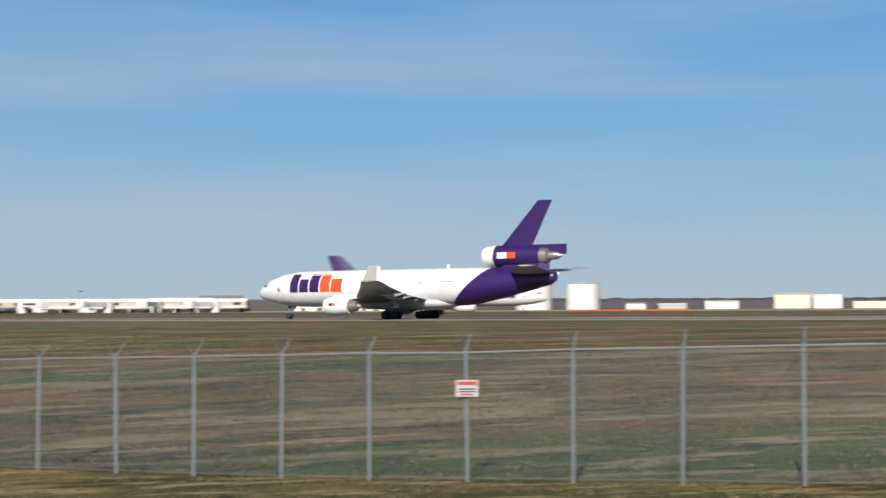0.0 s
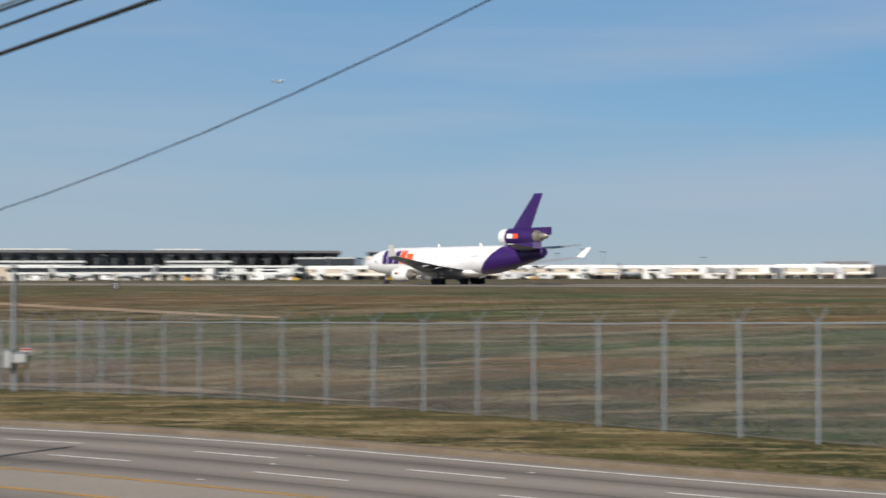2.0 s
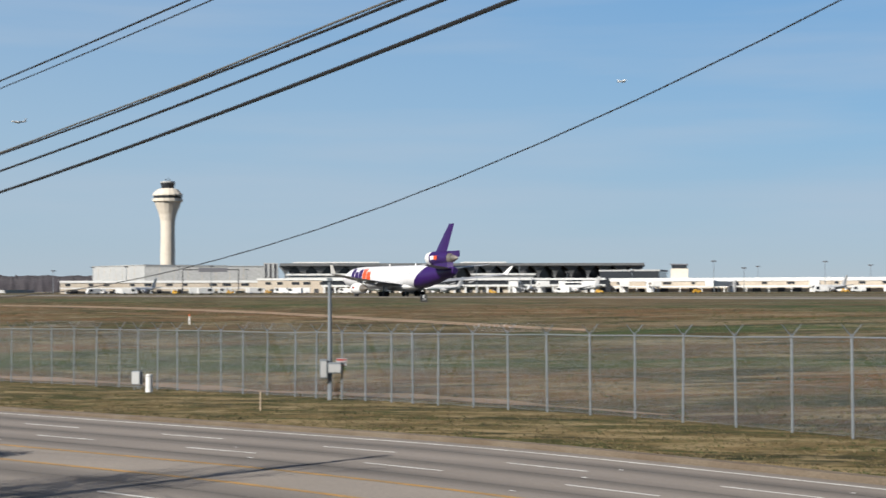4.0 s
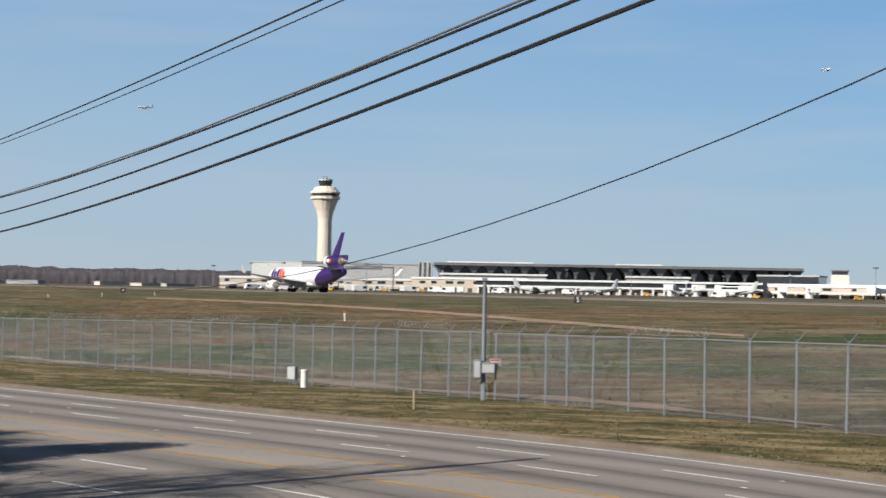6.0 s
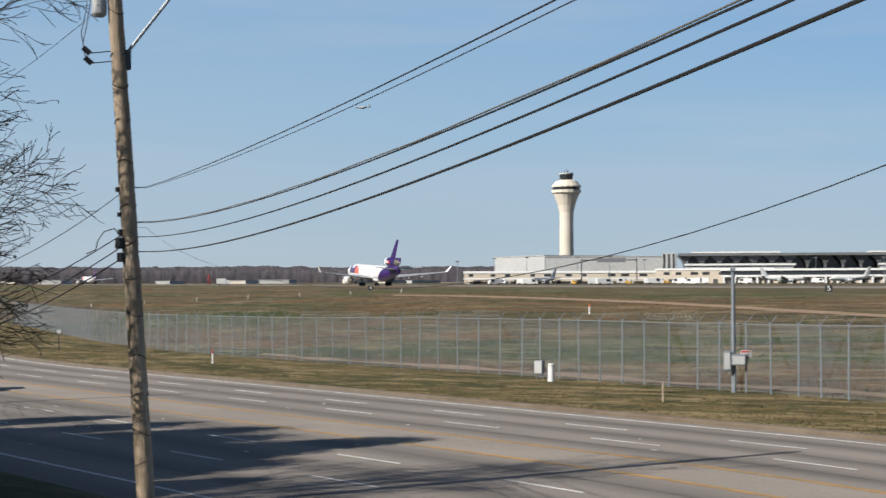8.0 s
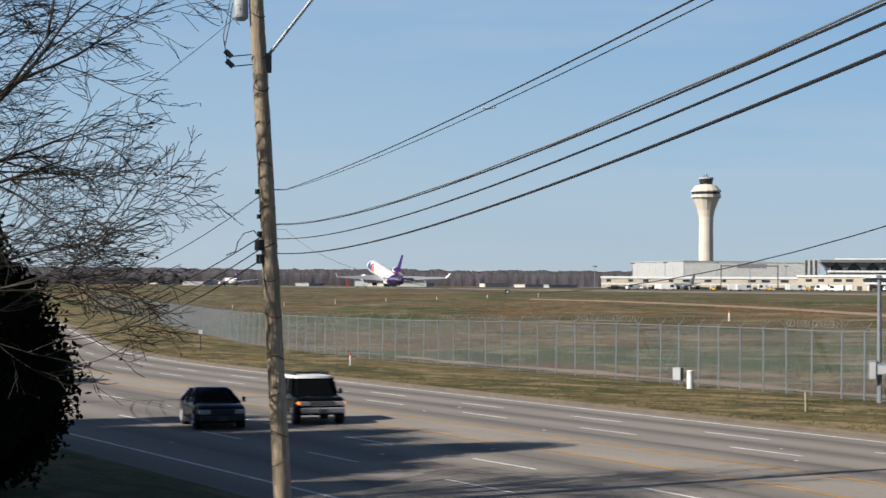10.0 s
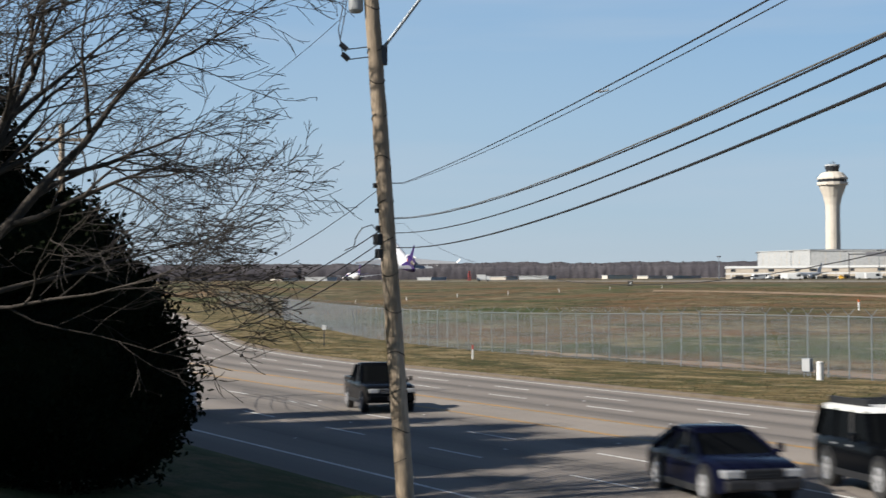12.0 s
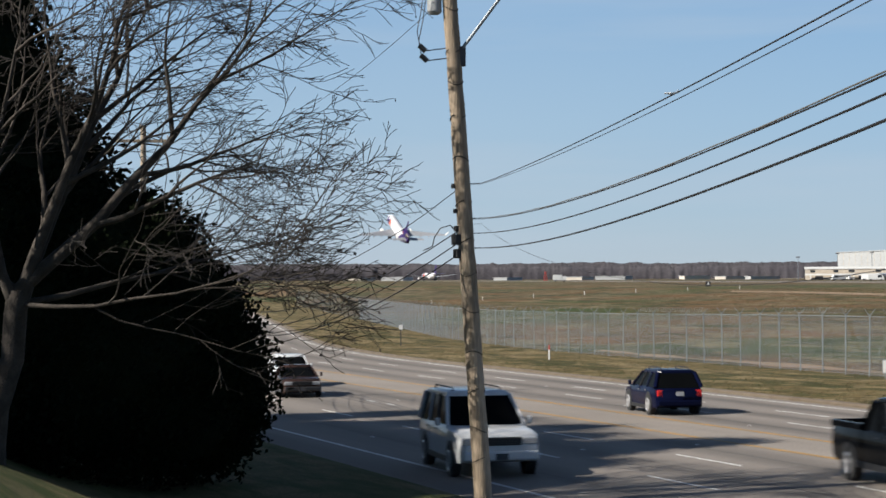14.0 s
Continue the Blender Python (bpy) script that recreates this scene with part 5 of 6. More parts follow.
def airliner(name, label, L, R, zc, nose_x, span_half, tri=True, letters=True, livery=None):
    """A wide-body freighter on its gear, nose towards +x, its main gear over the origin."""
    livery = livery or M_LIVERY3
    t = thing(name, Matrix(), label, "airliner")
    def ring(x, r, z, k=28, q=1.0):
        return [(x, r * q * cos(2 * pi * i / k), z + r * sin(2 * pi * i / k)) for i in range(k)]
    f = L / 58.6
    tail = nose_x - L
    st = [(nose_x, 0.05, -0.75), (nose_x - 0.35 * f, 0.62, -0.68), (nose_x - 1.3 * f, 1.3, -0.5), (nose_x - 3 * f, 1.95, -0.28), (nose_x - 5.5 * f, 2.55, -0.1), (nose_x - 8.5 * f, 2.92, -0.02), (nose_x - 11 * f, 3.0, 0), (nose_x - 25 * f, 3.0, 0), (nose_x - 38 * f, 3.0, 0), (nose_x - 42 * f, 2.85, 0.12), (nose_x - 47 * f, 2.3, 0.55), (nose_x - 52 * f, 1.55, 1.05), (nose_x - (54.6 if tri else 56) * f, 1.12 if tri else 0.85, 1.3), (nose_x - 55.4 * f if tri else tail, 0.75 if tri else 0.25, 1.4)]
    bm = bmesh.new()
    loft(bm, [ring(x, r * R / 3, zc + dz * R / 3) for x, r, dz in st])
    body = part("fuselage", bm, livery, t, smooth=True)
    # belly fairing
    bm = bmesh.new()
    loft(bm, [[(x, w * cos(a), zc - R + 0.55 + h * sin(a)) for a in [2 * pi * i / 16 for i in range(16)]] for x, w, h in ((11 * f, 0.6, 0.3), (8 * f, 2.6, 0.95), (0, 2.9, 1.15), (-6 * f, 2.5, 0.95), (-10 * f, 0.6, 0.3))])
    part("wing_fairing", bm, M_WHITE, t, smooth=True)
    # cockpit windows and door outlines
    for s in (-1, 1):
        for x0, x1, a0, a1 in ((1.75, 2.5, 30, 48), (2.55, 3.3, 24, 42), (1.35, 1.8, 58, 74)):
            bm = bmesh.new()
            pts = []
            for xx, aa in ((x0, a0), (x1, a0), (x1, a1), (x0, a1)):
                xw = nose_x - xx * f
                for (xa, ra, za), (xb, rb, zb) in zip(st, st[1:]):
                    if xb <= xw <= xa:
                        k = (xa - xw) / (xa - xb)
                        r, z = (ra + (rb - ra) * k) * R / 3 + 0.02, zc + (za + (zb - za) * k) * R / 3
                pts.append(bm.verts.new((xw, s * r * cos(radians(aa)), z + r * sin(radians(aa)))))
            bm.faces.new(pts)
            part("cockpit_window", bm, M_DARKGLASS, body)
        def patch(nm, x0, x1, z0, z1, mt, parent, r=R + 0.015):
            bm = bmesh.new()
            n = 5
            rows = []
            for i in range(n + 1):
                z = z0 + (z1 - z0) * i / n
                y = s * sqrt(max(0.01, r * r - z * z))
                rows.append([bm.verts.new((x, y, zc + z)) for x in (x0, x1)])
            for a, b in zip(rows, rows[1:]):
                bm.faces.new((a[0], a[1], b[1], b[0]))
            return part(nm, bm, mt, parent)
        if letters:
            x = nose_x - 8.6 * f
            h = 3.0 * R / 3
            for w, mt, zz in ((1.6, M_PURPLE, 1.0), (1.8, M_PURPLE, 0.72), (1.85, M_PURPLE, 1.0), (1.9, M_OPAINT, 1.0), (2.1, M_OPAINT, 0.72)):
                patch("livery_bar", x - w * f, x, -0.55, -0.55 + h * zz, mt, body)
                x -= (w + 0.25) * f
            patch("registration_bar", nose_x - 39.5 * f, nose_x - 38.2 * f, 0.75, 0.95, M_WINGGREY, body)
            patch("registration_bar", nose_x - 37.9 * f, nose_x - 37.3 * f, 0.75, 0.95, M_WINGGREY, body)
        for xx, zz in ((6.0, 0.1), (26.5, 0.7), (33.5, 0.7)):
            patch("door_seal", nose_x - (xx + 0.5) * f, nose_x - xx * f, zz - 0.15, zz + 0.2, M_WINGGREY, body)
    for xx in (24.0, 37.0):
        bm = bmesh.new()
        box(bm, nose_x - xx * f - 0.3, nose_x - xx * f + 0.3, -0.04, 0.04, zc + R - 0.05, zc + R + 0.55)
        part("antenna", bm, M_WHITE, body)
    # wings with winglets
    for s in (-1, 1):
        def section(y, x_le, chord, z, th):
            prof = [(0, 0), (0.04, 0.5), (0.2, 0.95), (0.4, 1.0), (0.7, 0.6), (1.0, 0.04), (0.7, -0.25), (0.4, -0.55), (0.15, -0.6), (0.03, -0.35)]
            return [(x_le - chord * a, s * y, z + th * b) for a, b in prof]
        k = span_half / 25.9
        z0 = zc - R + 0.95
        bm = bmesh.new()
        loft(bm, [section(1.5, 10.2 * f, 14.5 * f, z0, 0.95), section(9.5 * k, 3.6 * f, 9.2 * f, z0 + 0.8, 0.55), section(18 * k, -3.0 * f, 5.6 * f, z0 + 1.8, 0.32), section(span_half - 0.6, -8.4 * f, 3.0 * f, z0 + 2.7, 0.16)])
        wing = part("wing", bm, M_WINGGREY, t, smooth=True)
        if tri:
            bm = bmesh.new()
            loft(bm, [[(-9.0 - 2.6 * a, s * (span_half - 0.6 + 0.08 * b), z0 + 2.75) for a, b in ((0, 0), (0.5, 1), (1, 0), (0.5, -1))], [(-11.2 - 1.3 * a, s * (span_half + 0.75 + 0.05 * b), z0 + 4.9) for a, b in ((0, 0), (0.5, 1), (1, 0), (0.5, -1))]])
            part("winglet", bm, M_WHITE, wing)
        for y, x in ((6.4, -3.2), (11.5, -5.6), (16, -7.6)):
            bm = bmesh.new()
            tube(bm, [(x * f + 2.4, s * y * k, z0 + 0.1 * y * k - 0.75), (x * f, s * y * k, z0 + 0.1 * y * k - 0.95), (x * f - 2.4, s * y * k, z0 + 0.1 * y * k - 0.55)], [0.12, 0.3, 0.05], 8)
            part("flap_fairing", bm, M_WINGGREY, wing, smooth=True)
        # engine and pylon
        ye, ze, xe = 8.4 * k, zc - R + 0.1, 9.6 * f
        bm = bmesh.new()
        rr = 1.36 if tri else 1.45
        rings = [(xe + 0.1, 1.12), (xe + 0.32, 1.26), (xe - 0.3, 1.42), (xe - 1.8, 1.46), (xe - 3.6, 1.34), (xe - 4.3, 1.2)]
        loft(bm, [[(x, s * ye + r * rr / 1.36 * cos(2 * pi * i / 24), ze + r * rr / 1.36 * sin(2 * pi * i / 24)) for i in range(24)] for x, r in rings])
        eng = part("engine", bm, M_WHITE, t, "white engine cowl", smooth=True)
        bm = bmesh.new()
        loft(bm, [[(x, s * ye + r * cos(2 * pi * i / 20), ze + r * sin(2 * pi * i / 20)) for i in range(20)] for x, r in ((xe - 4.3, 1.0), (xe - 5.6, 0.75), (xe - 5.8, 0.45), (xe - 7.0, 0.08))])
        part("exhaust", bm, M_METAL, eng, smooth=True)
        bm = bmesh.new()
        disc(bm, (xe + 0.12, s * ye, ze), "x", 1.1, 0.06, 24)
        part("fan", bm, M_DARK, eng)
        for w, mt, x0 in ((0.62, M_PURPLE, xe - 1.0), (0.52, M_OPAINT, xe - 1.72)):
            bm = bmesh.new()
            box(bm, x0 - w, x0, s * ye + s * 1.42 * rr / 1.36 - 0.02, s * ye + s * 1.42 * rr / 1.36 + 0.05, ze + 0.05, ze + 0.5)
            part("livery_bar", bm, mt, eng)
        bm = bmesh.new()
        loft(bm, [[(x, s * ye + w, z) for x, w in ((xe - 0.8, 0), (xe - 2.5, 0.22), (xe - 6.5, 0), (xe - 2.5, -0.22))] for z in (ze + 1.2, z0 + 1.0)])
        part("pylon", bm, M_WHITE, eng)
        # tailplane
        bm = bmesh.new()
        xt, zt = (tail + 10.5 * f, zc + 2.0) if tri else (tail + 8.0 * f, zc + 1.2)
        def hsec(y, x_le, chord, z, th):
            return [(x_le - chord * a, s * y, z + th * b) for a, b in ((0, 0), (0.25, 1), (0.6, 0.8), (1, 0), (0.6, -0.8), (0.25, -1))]
        loft(bm, [hsec(0.8, xt, 7.0 * f, zt, 0.32), hsec(9.0 * k, xt - 6.0 * f, 2.9 * f, zt + 0.9, 0.13)])
        part("tailplane", bm, M_WINGGREY if tri or not letters else M_PURPLE, t, smooth=True)
    # fin, and the third engine at its foot
    def fsec(z, x_le, chord, th):
        return [(x_le - chord * a, th * b, z) for a, b in ((0, 0), (0.2, 1), (0.6, 0.7), (1, 0), (0.6, -0.7), (0.2, -1))]
    bm = bmesh.new()
    if tri:
        loft(bm, [fsec(10.2, -15.9, 7.0, 0.5), fsec(11.3, -17.2, 5.4, 0.45), fsec(18.0, -23.5, 2.5, 0.18)])
        fin = part("fin", bm, M_PURPLE, t, smooth=True)
        ez = 9.55
        bm = bmesh.new()
        def er(x, r):
            return [(x, r * cos(2 * pi * i / 26), ez + r * sin(2 * pi * i / 26)) for i in range(26)]
        loft(bm, [er(-14.5, 1.28), er(-14.3, 1.48), er(-14.9, 1.64), er(-16.4, 1.72)])
        lip = part("intake", bm, M_WHITE, t, "white intake ring", smooth=True)
        bm = bmesh.new()
        disc(bm, (-14.48, 0, ez), "x", 1.28, 0.06, 26)
        part("intake_mouth", bm, M_DARK, lip)
        bm = bmesh.new()
        loft(bm, [er(-16.4, 1.72), er(-18.8, 1.72), er(-21.5, 1.62), er(-24.2, 1.42)])
        duct = part("tail_engine", bm, M_PURPLE, t, smooth=True)
        bm = bmesh.new()
        loft(bm, [er(-24.2, 1.3), er(-25.3, 1.1), er(-25.5, 0.72), er(-26.8, 0.6), er(-27.7, 0.1)])
        part("exhaust", bm, M_METAL, duct, smooth=True)
        for s in (-1, 1):
            for w, mt, x0, h in ((1.7, M_WHITE, -17.2, 0.95), (1.45, M_OPAINT, -19.0, 0.95)):
                bm = bmesh.new()
                box(bm, x0 - w, x0, s * 1.735 - 0.02, s * 1.735 + 0.02, ez - 0.35, ez - 0.35 + h)
                part("livery_bar", bm, mt, duct)
        bm = bmesh.new()
        loft(bm, [[(x, w, z) for x, w in ((-15.8, 0), (-18, 1.1), (-24, 0.9), (-25.5, 0), (-24, -0.9), (-18, -1.1))] for z in (zc + 1.6, ez)])
        part("engine_pylon", bm, M_PURPLE, t)
        bm = bmesh.new()
        loft(bm, [[(x, w, z) for x, w in ((-21, 0), (-24, 0.35), (-28.4, 0.08), (-28.4, -0.08), (-24, -0.35))] for z in (ez + 0.2, ez + 1.72)])
        part("rudder_root", bm, M_PURPLE, t)
    else:
        zb = zc + R * 0.75
        loft(bm, [fsec(zb, tail + 12.5 * f, 9.5 * f, 0.45), fsec(zb + 8.2, tail + 3.4 * f, 3.6 * f, 0.18)])
        fin = part("fin", bm, M_PURPLE if letters else M_WHITE, t, smooth=True)
        for s in (-1, 1) if letters else ():
            for w, mt, x0 in ((1.7, M_WHITE, tail + 7.2 * f), (1.4, M_OPAINT, tail + 5.4 * f)):
                bm = bmesh.new()
                box(bm, x0 - w, x0, s * 0.36 - 0.03, s * 0.36 + 0.03, zb + 3.0, zb + 3.9)
                part("livery_bar", bm, mt, fin)
    # landing gear
    def wheel(x, y, r, w, parent):
        bm = bmesh.new()
        disc(bm, (x, y, r), "y", r, w, 18)
        bmesh.ops.bevel(bm, geom=[e for e in bm.edges if len(e.link_faces) == 2 and e.calc_face_angle(0) > 1.0], offset=0.07, segments=2, affect="EDGES")
        part("wheel", bm, M_RUBBER, parent)
    for nm, gx, ys, xs, r in (("nose_gear", nose_x - 6.2 * f, (-0.36, 0.36), (0,), 0.5), ("main_gear", 0.0, (4.75, 5.95), (-0.85, 0.85), 0.66), ("main_gear", 0.0, (-5.95, -4.75), (-0.85, 0.85), 0.66), ("centre_gear", -1.9, (-0.55, 0.55), (0,), 0.62)):
        if nm == "centre_gear" and not tri:
            continue
        cy = sum(ys) / 2
        bm = bmesh.new()
        tube(bm, [(gx, cy, r), (gx, cy, 1.6), (gx + 0.1, cy, zc - R + 1.0)], [0.16, 0.2, 0.24], 10)
        g = part(nm, bm, M_GALV, t)
        bm = bmesh.new()
        box(bm, gx - max(0.12, 0.9 * (len(xs) > 1)), gx + max(0.12, 0.9 * (len(xs) > 1)), cy - 0.12, cy + 0.12, r - 0.12, r + 0.12)
        part("bogie", bm, M_DARK, g)
        bm = bmesh.new()
        box(bm, gx - 0.9, gx + 0.9, cy - 0.75, cy - 0.68, 1.7, zc - R + 0.3)
        part("gear_door", bm, M_WHITE, g)
        for x in xs:
            for y in ys:
                wheel(gx + x, y, r, 0.42, g)
    return t


freighter = airliner("cargo_jet", "white and purple three-engined cargo jet on its take-off run", 61.2, 3.0, 4.95, 31.4, 25.9)
taxi_jet = airliner("cargo_jet", "white twin-engined cargo jet with purple tail, taxiing", 54.0, 2.55, 4.6, 27.0, 23.8, tri=False, livery=M_LIVERY2)
sky_jet = airliner("airliner", "small pale airliner flying far off in the sky", 40.0, 1.9, 4.0, 20.0, 17.0, tri=False, letters=False, livery=M_WHITE)
second_jet = airliner("airliner", "tiny pale airliner climbing far off in the sky", 36.0, 1.9, 4.0, 18.0, 16.0, tri=False, letters=False, livery=M_WHITE)
first = copy_thing(taxi_jet, Matrix.Translation(pol(64.2, 1400, PLATEAU)) @ Matrix.Rotation(radians(168), 4, "Z"))
first["label"] = "white cargo jet with purple tail parked beyond the runway"
for az, d, turn in ((36.2, 800, 250), (33.0, 790, 300), (31.2, 800, 230), (38.6, 815, 60), (47.4, 835, 280), (22.0, 795, 250), (17.9, 795, 80)):
    copy_thing(sky_jet, Matrix.Translation(pol(az, d, PLATEAU)) @ Matrix.Rotation(radians(turn), 4, "Z") @ Matrix.Scale(0.62, 4))["label"] = "small white airliner parked by the pier"


# ---- road vehicles ----
def car_paint(name, c, rough=0.3):
    m = mat(name, c, 0.16, 0.0, tuple(x * 0.9 for x in c), 0.8, 0.15)
    m.node_tree.nodes["Principled BSDF"].inputs["Specular IOR Level"].default_value = 0.045 if max(c) < 0.1 else 0.3
    return m


M_BLACKCAR = car_paint("black_car_paint", (0.0025, 0.003, 0.0038))
M_NAVY = car_paint("dark_blue_car_paint", (0.003, 0.004, 0.012))
M_BLUE = car_paint("deep_blue_car_paint", (0.003, 0.0045, 0.018))
M_WHITECAR = car_paint("white_car_paint", (0.507, 0.514, 0.521))
M_SILVER = car_paint("silver_car_paint", (0.189, 0.193, 0.197))
M_CARGLASS = mat("tinted_car_glass", (0.003, 0.0035, 0.004), 0.06, 0, (0.004, 0.0045, 0.005), 1, 0.1)
M_CARGLASS.node_tree.nodes["Principled BSDF"].inputs["Specular IOR Level"].default_value = 0.03
M_CARGLASS.node_tree.nodes["Principled BSDF"].inputs["IOR"].default_value = 1.2
M_CHROME = mat("bright_chrome", (0.62, 0.62, 0.63), 0.15, 1.0)
M_ALLOY = mat("bright_wheel_alloy", (0.55, 0.55, 0.56), 0.25, 0.5)
M_LENS = mat("clear_lamp_lens", (0.36, 0.37, 0.38), 0.12, 0.2)
M_AMBER = mat("amber_lamp_lens", (0.85, 0.20, 0.02), 0.2, 0, emit=(1.0, 0.22, 0.02, 0.8))
M_TAIL = mat("red_lamp_lens", (0.45, 0.02, 0.02), 0.2, 0, emit=(1.0, 0.05, 0.03, 0.04))
M_PLASTIC = mat("black_trim_plastic", (0.008, 0.008, 0.009), 0.6)


def vehicle(name, label, paint, L, W, H, belt, hood, clear, cab, wr, roof=None, nose=0.5, rack=False, bed=None, amber=False, grille=M_CHROME, squared=0.1, trim=None):
    """A car, nose towards +x: shell, glasshouse, roof, lamps, wheels and fittings. cab: belt rear, belt front, roof rear, roof front."""
    t = thing(name, Matrix(), label, "car")
    h = L / 2
    w = W / 2
    def sec(x, hw, z0, z1, inset):
        zm = z0 + (z1 - z0) * 0.62
        return [(x, -hw * 0.97, z0 + 0.02), (x, hw * 0.97, z0 + 0.02), (x, hw, z0 + 0.14), (x, hw * 1.005, zm), (x, hw * 0.985, z1 - 0.07), (x, hw - inset, z1), (x, -hw + inset, z1), (x, -hw * 0.985, z1 - 0.07), (x, -hw * 1.005, zm), (x, -hw, z0 + 0.14)]
    xb0, xb1, xr0, xr1 = cab
    bm = bmesh.new()
    loft(bm, [sec(-h, w * 0.86, clear + 0.18, belt - 0.14, 0.1), sec(-h + 0.07, w * 0.95, clear + 0.08, belt - 0.04, 0.1), sec(-h + 0.35, w, clear + 0.02, belt, 0.07), sec(-h * 0.4, w, clear, belt, 0.06), sec(xb1 - 0.1, w, clear, belt, 0.06), sec(xb1 + 0.1, w, clear, belt - 0.02, 0.12), sec(h - 0.75, w * 0.985, clear, hood, 0.16), sec(h - 0.28, w * 0.95, clear + 0.04, hood - 0.06 * nose * 2, 0.16), sec(h - 0.06, w * 0.9, clear + 0.1, hood - 0.16 * nose * 2, 0.14), sec(h, w * 0.84, clear + 0.18, hood - 0.26 * nose * 2, 0.12)])
    bmesh.ops.bevel(bm, geom=[e for e in bm.edges if e.is_boundary is False and e.calc_face_angle(0) > 0.9], offset=0.055, segments=3, affect="EDGES")
    body = part("body", bm, paint, t, smooth=True)
    rw = w - wr
    def cabin(z, k):
        x0, x1, hw = xb0 + (xr0 - xb0) * k, xb1 + (xr1 - xb1) * k, (w - 0.05) + (rw - w + 0.05) * k
        c = squared
        return [(x0, -hw + c, z), (x0, hw - c, z), (x0 + c, hw, z), (x1 - c * 1.6, hw, z), (x1, hw - c * 2.2, z), (x1, -hw + c * 2.2, z), (x1 - c * 1.6, -hw, z), (x0 + c, -hw, z)]
    bm = bmesh.new()
    loft(bm, [cabin(belt - 0.03, 0), cabin(H - 0.13, 0.9), cabin(H - 0.07, 0.97)])
    glass = part("glasshouse", bm, M_CARGLASS, t, "dark tinted windows")
    bm = bmesh.new()
    loft(bm, [cabin(H - 0.14, 0.9), [(x * 1.004, y * 1.012, z) for x, y, z in cabin(H - 0.09, 0.93)], cabin(H - 0.03, 1.0), [(x * 0.93 + 0.07 * (xr0 + xr1) / 2, y * 0.86, H) for x, y, z in cabin(H, 1.0)]])
    part("roof", bm, roof or paint, t, smooth=True)
    # pillars
    for s in (-1, 1):
        lowhw, tophw = w - 0.045, rw + (w - rw) * 0.08
        for fb, fr, pw in ((0.02, 0.02, 0.14), (0.36, 0.36, 0.07), (0.66, 0.70, 0.06), (0.975, 0.985, 0.07)):
            bm = bmesh.new()
            x0, x1 = xb0 + (xb1 - xb0) * fb, xr0 + (xr1 - xr0) * fr
            tube(bm, [(x0, s * lowhw, belt - 0.02), (x1, s * tophw, H - 0.1)], pw * 0.62, 5)
            part("pillar", bm, paint if pw > 0.065 else M_PLASTIC, glass)
        # mirror, handles, sill
        bm = bmesh.new()
        box(bm, xb1 - 0.5, xb1 - 0.3, s * (w + 0.02) - 0.1 * (s < 0), s * (w + 0.02) + 0.1 * (s > 0) + 0.12 * s * 0, belt - 0.02, belt + 0.17, 0.03, Matrix.Translation((0, s * 0.08, 0)))
        part("mirror", bm, paint, t)
        for x in (xb0 + (xb1 - xb0) * 0.33, xb0 + (xb1 - xb0) * 0.62):
            bm = bmesh.new()
            box(bm, x, x + 0.2, s * w * 1.004 - 0.012, s * w * 1.004 + 0.012, belt - 0.16, belt - 0.12)
            part("door_handle", bm, M_CHROME if trim is None else trim, body)
        bm = bmesh.new()
        box(bm, -h * 0.5, h * 0.42, s * w - 0.02, s * w + 0.025, clear - 0.01, clear + 0.13, 0.01)
        part("sill", bm, M_PLASTIC, body)
        # lamps
        bm = bmesh.new()
        box(bm, h - 0.36, h + 0.012, s * w * 0.7 - 0.2, s * w * 0.7 + 0.18, hood - 0.34, hood - 0.17, 0.03)
        part("headlight", bm, M_LENS, t, "clear headlight")
        if amber:
            bm = bmesh.new()
            box(bm, h - 0.34, h + 0.0, s * w * 0.9 - 0.09, s * w * 0.9 + 0.05, hood - 0.29, hood - 0.19, 0.02)
            part("indicator", bm, M_AMBER, t, "glowing amber indicator")
        bm = bmesh.new()
        box(bm, -h + 0.0, -h + 0.12, s * w * 0.8 - 0.1, s * w * 0.8 + 0.1, belt - 0.34, belt - 0.1, 0.02)
        part("tail_light", bm, M_TAIL, t, "red tail light")
        if rack:
            bm = bmesh.new()
            tube(bm, [(xr0 + 0.15, s * rw * 0.78, H + 0.0), (xr0 + 0.3, s * rw * 0.78, H + 0.07), (xr1 - 0.4, s * rw * 0.78, H + 0.07), (xr1 - 0.2, s * rw * 0.78, H)], 0.022, 6)
            part("roof_rail", bm, M_PLASTIC, t)
    bm = bmesh.new()
    box(bm, h - 0.12, h + 0.012, -w * 0.5, w * 0.5, hood - 0.36, hood - 0.16, 0.03)
    g = part("grille", bm, M_PLASTIC, t)
    for i in range(3):
        bm = bmesh.new()
        box(bm, h + 0.014, h + 0.03, -w * 0.46, w * 0.46, hood - 0.34 + i * 0.065, hood - 0.315 + i * 0.065)
        part("grille_bar", bm, grille, g)
    for x0, x1, nm in ((h - 0.1, h + 0.07, "front_bumper"), (-h - 0.06, -h + 0.1, "rear_bumper")):
        bm = bmesh.new()
        box(bm, x0, x1, -w * 0.9, w * 0.9, clear + 0.12, clear + 0.34, 0.05)
        b = part(nm, bm, trim or paint, t)
        bm = bmesh.new()
        xe = x1 + 0.004 if x0 > 0 else x0 - 0.004
        box(bm, xe - 0.006, xe + 0.006, -0.15, 0.15, clear + (0.14 if x0 > 0 else 0.5), clear + (0.29 if x0 > 0 else 0.65))
        part("plate_bar", bm, M_DARK if x0 > 0 else M_GREYWALL, b)
